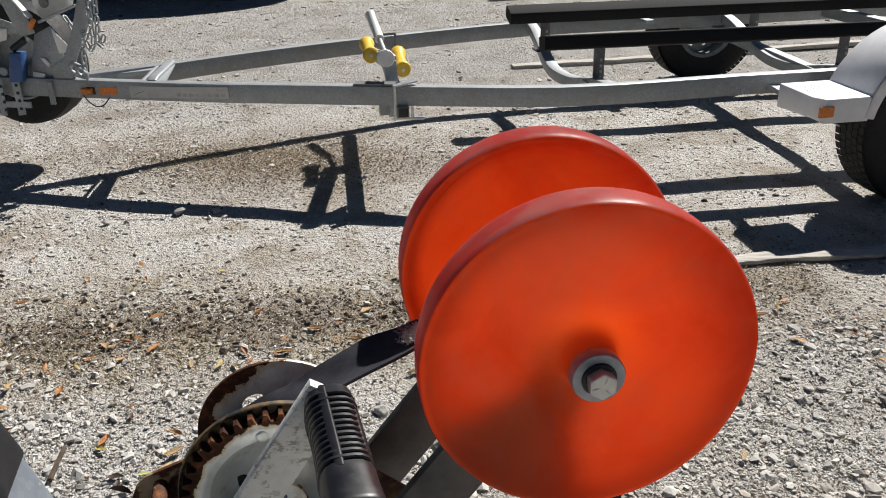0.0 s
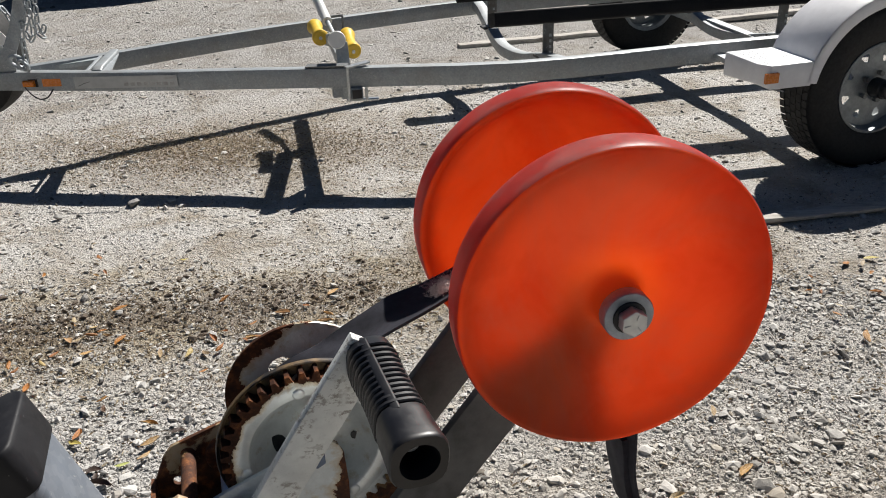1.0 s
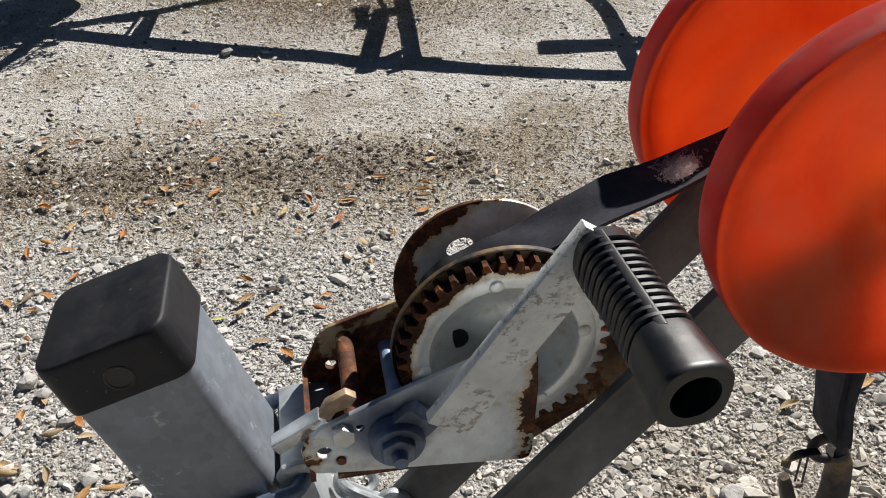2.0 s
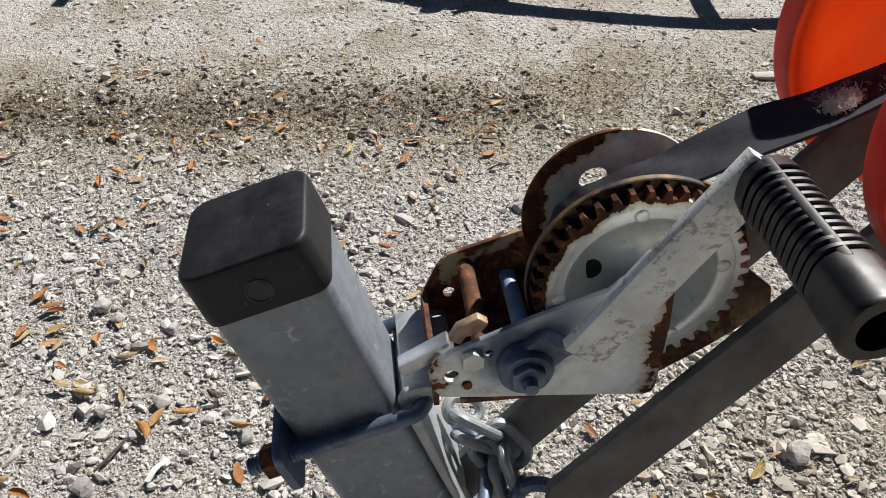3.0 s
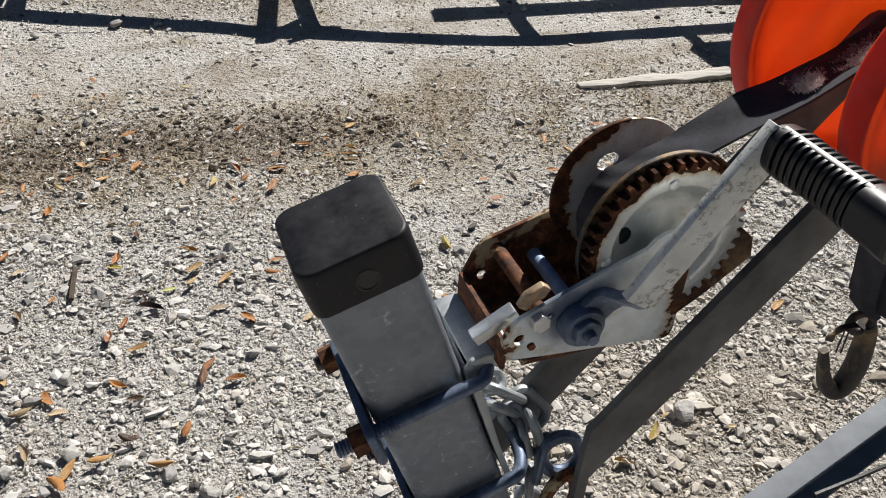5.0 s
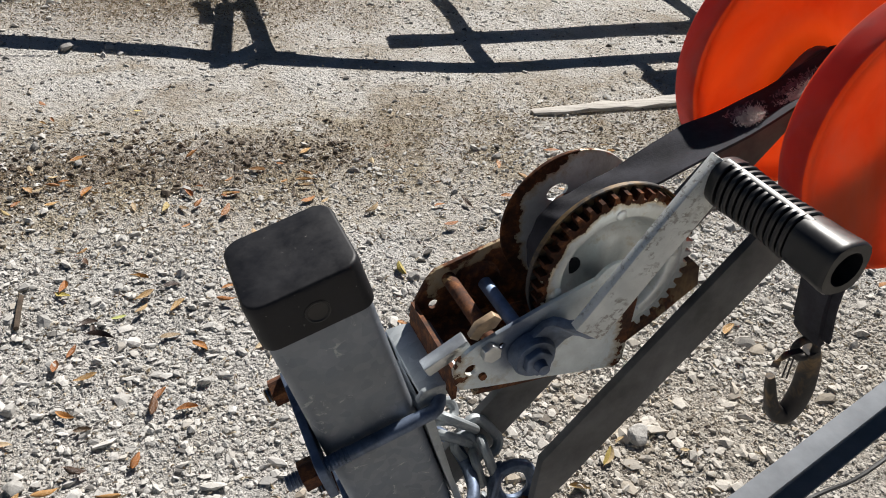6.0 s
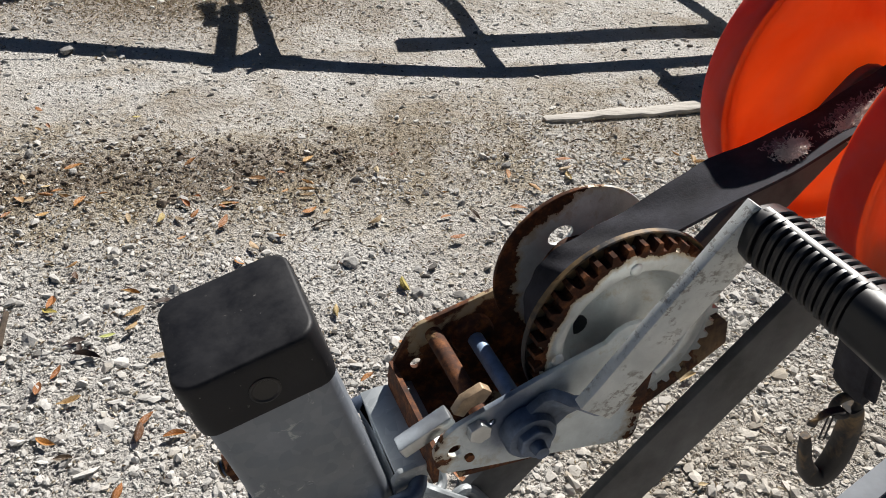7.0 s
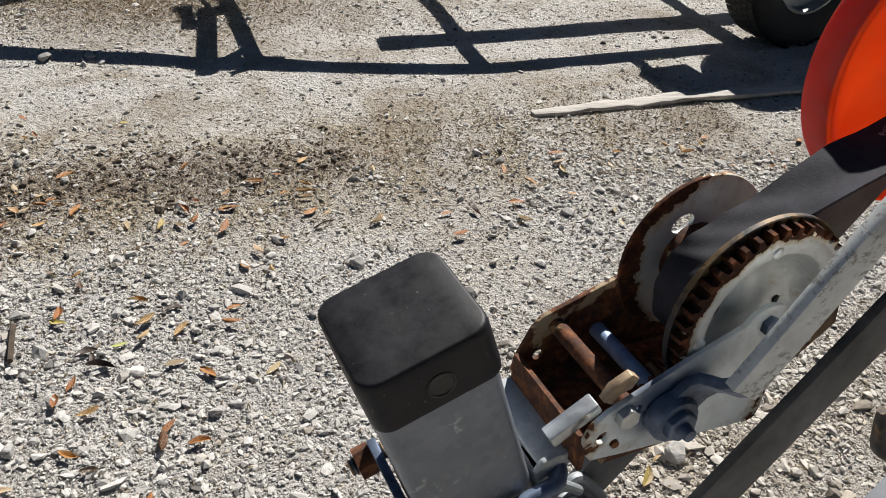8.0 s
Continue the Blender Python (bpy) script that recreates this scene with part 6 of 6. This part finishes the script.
plate("upright", [(-1.46, 0.93), (-1.405, 0.93), (-1.488, 0.804), (-1.525, 0.682), (-1.592, 0.556), (-1.616, 0.462), (-1.706, 0.462), (-1.707, 0.533), (-1.651, 0.559), (-1.593, 0.665), (-1.538, 0.804)], 3.700, 3.706, GALV)
plate("upright", [(-1.90, 0.85), (-1.832, 0.82), (-1.776, 0.722), (-1.757, 0.668), (-1.82, 0.651), (-1.845, 0.697)], 3.712, 3.718, GALV)
# sunlight on this flange is put in by a white material
part("flange", sweep([(-1.82, 3.700, 0.82), (-1.754, 3.700, 0.733)], rect(0.03, 0.006), up=(0.8, 0, 0.6)), WHITE_PVC, stand2, "flange coloured white to look sunlit")
part("winch_case", sheet([(-1.757, 0.787), (-1.73, 0.86), (-1.594, 0.86), (-1.609, 0.77), (-1.72, 0.714), (-1.737, 0.739)], 3.73, 3.80), LABEL, stand2, "beige winch housing", bevel=0.008)
part("winch_hub", lathe([(0.0, 3.722), (0.018, 3.722), (0.022, 3.727), (0.022, 3.735), (0.0, 3.736)], (-1.70, 0, 0.79), (0, 1, 0), 20, closed=False), BAR_STEEL, stand2)
plate("side_plate", [(-1.768, 0.66), (-1.683, 0.699), (-1.653, 0.572), (-1.705, 0.462), (-1.83, 0.462), (-1.80, 0.56)], 3.722, 3.728, GALV)
plate("gusset", [(-1.681, 0.689), (-1.621, 0.619), (-1.627, 0.588), (-1.666, 0.585)], 3.708, 3.712, WHITE_PVC, "pale bent gusset")
plate("gusset", [(-1.759, 0.563), (-1.739, 0.565), (-1.719, 0.537), (-1.729, 0.524)], 3.714, 3.718, WHITE_PVC, "pale bent gusset")
plate("gusset", [(-1.804, 0.507), (-1.751, 0.498), (-1.757, 0.462), (-1.809, 0.462)], 3.712, 3.716, WHITE_PVC, "pale bent gusset")
plate("gusset", [(-1.92, 0.69), (-1.879, 0.684), (-1.891, 0.638), (-1.93, 0.630)], 3.712, 3.716, WHITE_PVC, "pale bent gusset")
plate("brace", [(-1.95, 0.74), (-1.83, 0.70), (-1.84, 0.66), (-1.96, 0.70)], 3.72, 3.726, GALV)
part("lamp", sweep([(-1.741, 3.70, 0.728), (-1.766, 3.70, 0.688)], rect(0.020, 0.012), up=(0, 1, 0)), AMBER, stand2, "small amber lamp", bevel=0.003)
part("jack_bracket", sheet([(-1.863, 0.594), (-1.811, 0.595), (-1.831, 0.47), (-1.891, 0.47)], 3.665, 3.715), BLUE_PAINT, stand2, "blue painted bracket", bevel=0.004)
part("handle", rod((-1.857, 3.69, 0.605), (-1.797, 3.70, 0.645), 0.015), CAP_PLASTIC, stand2)
part("tie_bar", rod((-1.72, 3.695, 0.716), (-1.546, 3.695, 0.784), 0.006), GALV_BRIGHT, stand2)
for pts in ([(-1.95, 0.474), (-1.925, 0.475), (-1.94, 0.323), (-1.969, 0.323)], [(-1.884, 0.480), (-1.851, 0.480), (-1.852, 0.329), (-1.886, 0.324)]):
    cl = part("clamp_plate", sheet(pts, 3.672, 3.678), GALV_BRIGHT, stand2, bevel=0.0015)
    # uncut plate: black blocks paint the shade inside its slots
    for k in range(4):
        c = (pts[0][0] + pts[1][0]) / 2 + 0.002, pts[0][1] - 0.022 - 0.034 * k
        part("slot_mark", box(c[0] - 0.006, c[0] + 0.006, 3.669, 3.6715, c[1] - 0.006, c[1] + 0.006), CAP_PLASTIC, cl)
part("clamp_bar", sweep([(-1.99, 3.675, 0.375), (-1.82, 3.675, 0.372)], rect(0.01, 0.026)), GALV_BRIGHT, stand2)
part("rail_clip", sheet([(-1.734, 0.472), (-1.709, 0.473), (-1.712, 0.372), (-1.735, 0.372)], 3.682, 3.690), GALV, stand2, bevel=0.0015)
chain2 = thing("safety_chain", TONGUE, (-1.5, 3.70, 0.46), "bright galvanized chain looped from the winch stand", "chain")


def hang2(path, step=0.030):
    pts = smooth_path(path, 10)
    acc, last, k = 0.0, pts[0], 0
    for p in pts[1:]:
        acc += (p - last).length
        if acc >= step:
            acc = 0.0
            dd = (p - last).normalized()
            ref = Vector((0.3, 1, 0.1)) if k % 2 else Vector((1, -0.3, 0.2))
            part("link", link_mesh(p, dd, ref.cross(dd).cross(dd) * -1, 0.042, 0.026, 0.004), GALV_BRIGHT, chain2)
            k += 1
        last = p


hang2([(-1.497, 3.69, 0.84), (-1.495, 3.68, 0.715), (-1.519, 3.68, 0.649), (-1.506, 3.68, 0.611), (-1.489, 3.68, 0.641), (-1.486, 3.68, 0.715), (-1.48, 3.69, 0.84)])
hang2([(-1.455, 3.69, 0.86), (-1.459, 3.68, 0.715), (-1.468, 3.68, 0.657), (-1.458, 3.68, 0.628), (-1.442, 3.68, 0.657)])
hang2([(-1.535, 3.69, 0.70), (-1.54, 3.685, 0.632), (-1.548, 3.685, 0.556), (-1.554, 3.69, 0.475)])
hang2([(-1.625, 3.715, 0.75), (-1.60, 3.712, 0.714), (-1.585, 3.710, 0.68)])
part("shackle", link_mesh((-1.582, 3.68, 0.523), (1, 0, -0.5), (0, 1, 0), 0.085, 0.058, 0.009), GALV_BRIGHT, chain2)
part("shackle", link_mesh((-1.560, 3.67, 0.512), (1, 0, -0.9), (0.5, 1, 0), 0.06, 0.045, 0.007), GALV_BRIGHT, chain2)

part("spare_carrier", rod((-1.935, 3.71, 0.505), (-1.935, 3.88, 0.505), 0.018), GALV, stand2)
spare = thing("spare_wheel", TONGUE, (-1.935, 3.89, 0.235), "black spare trailer tyre bolted behind the winch stand", "wheel")
sc = (-1.935, 3.89, 0.505)
part("tyre", lathe([(0.145, -0.065), (0.17, -0.078), (0.21, -0.082), (0.245, -0.077), (0.262, -0.062), (0.269, 0.0), (0.262, 0.062), (0.245, 0.077), (0.21, 0.082), (0.17, 0.078), (0.145, 0.065)], sc, (0.05, 1, 0), 56), TYRE, spare)
part("rim", lathe([(0.0, 0.0), (0.10, 0.01), (0.146, 0.0), (0.150, -0.07), (0.14, -0.07), (0.135, -0.01), (0.0, -0.015)], sc, (0.05, 1, 0), 40, closed=False), RIM, spare)

# ---- parked vehicle whose shade lies across the far gravel ----
car = thing("parked_car", pose(-4.45, 9.56, 0, 0, 0, 16), (0, 0, 0), "dark parked vehicle at the far side of the yard", "vehicle")
side = [(-2.2, 0.30), (2.2, 0.30), (2.27, 0.65), (2.15, 1.0), (1.85, 1.42), (-1.3, 1.46), (-2.0, 1.0), (-2.25, 0.88)]
part("body", sheet(side, -0.85, 0.85), DARK_PAINT, car, bevel=0.06)
for x in (-1.4, 1.4):
    for y in (-0.78, 0.78):
        w_ = part("wheel", lathe([(0.20, -0.10), (0.30, -0.11), (0.33, -0.08), (0.33, 0.08), (0.30, 0.11), (0.20, 0.10)], (x, y, 0.33), (0, 1, 0), 40), TYRE, car)
        part("rim", lathe([(0.0, -0.06), (0.2, -0.07), (0.205, 0.07), (0.0, 0.06)], (x, y, 0.33), (0, 1, 0), 32, closed=False), RIM, w_)
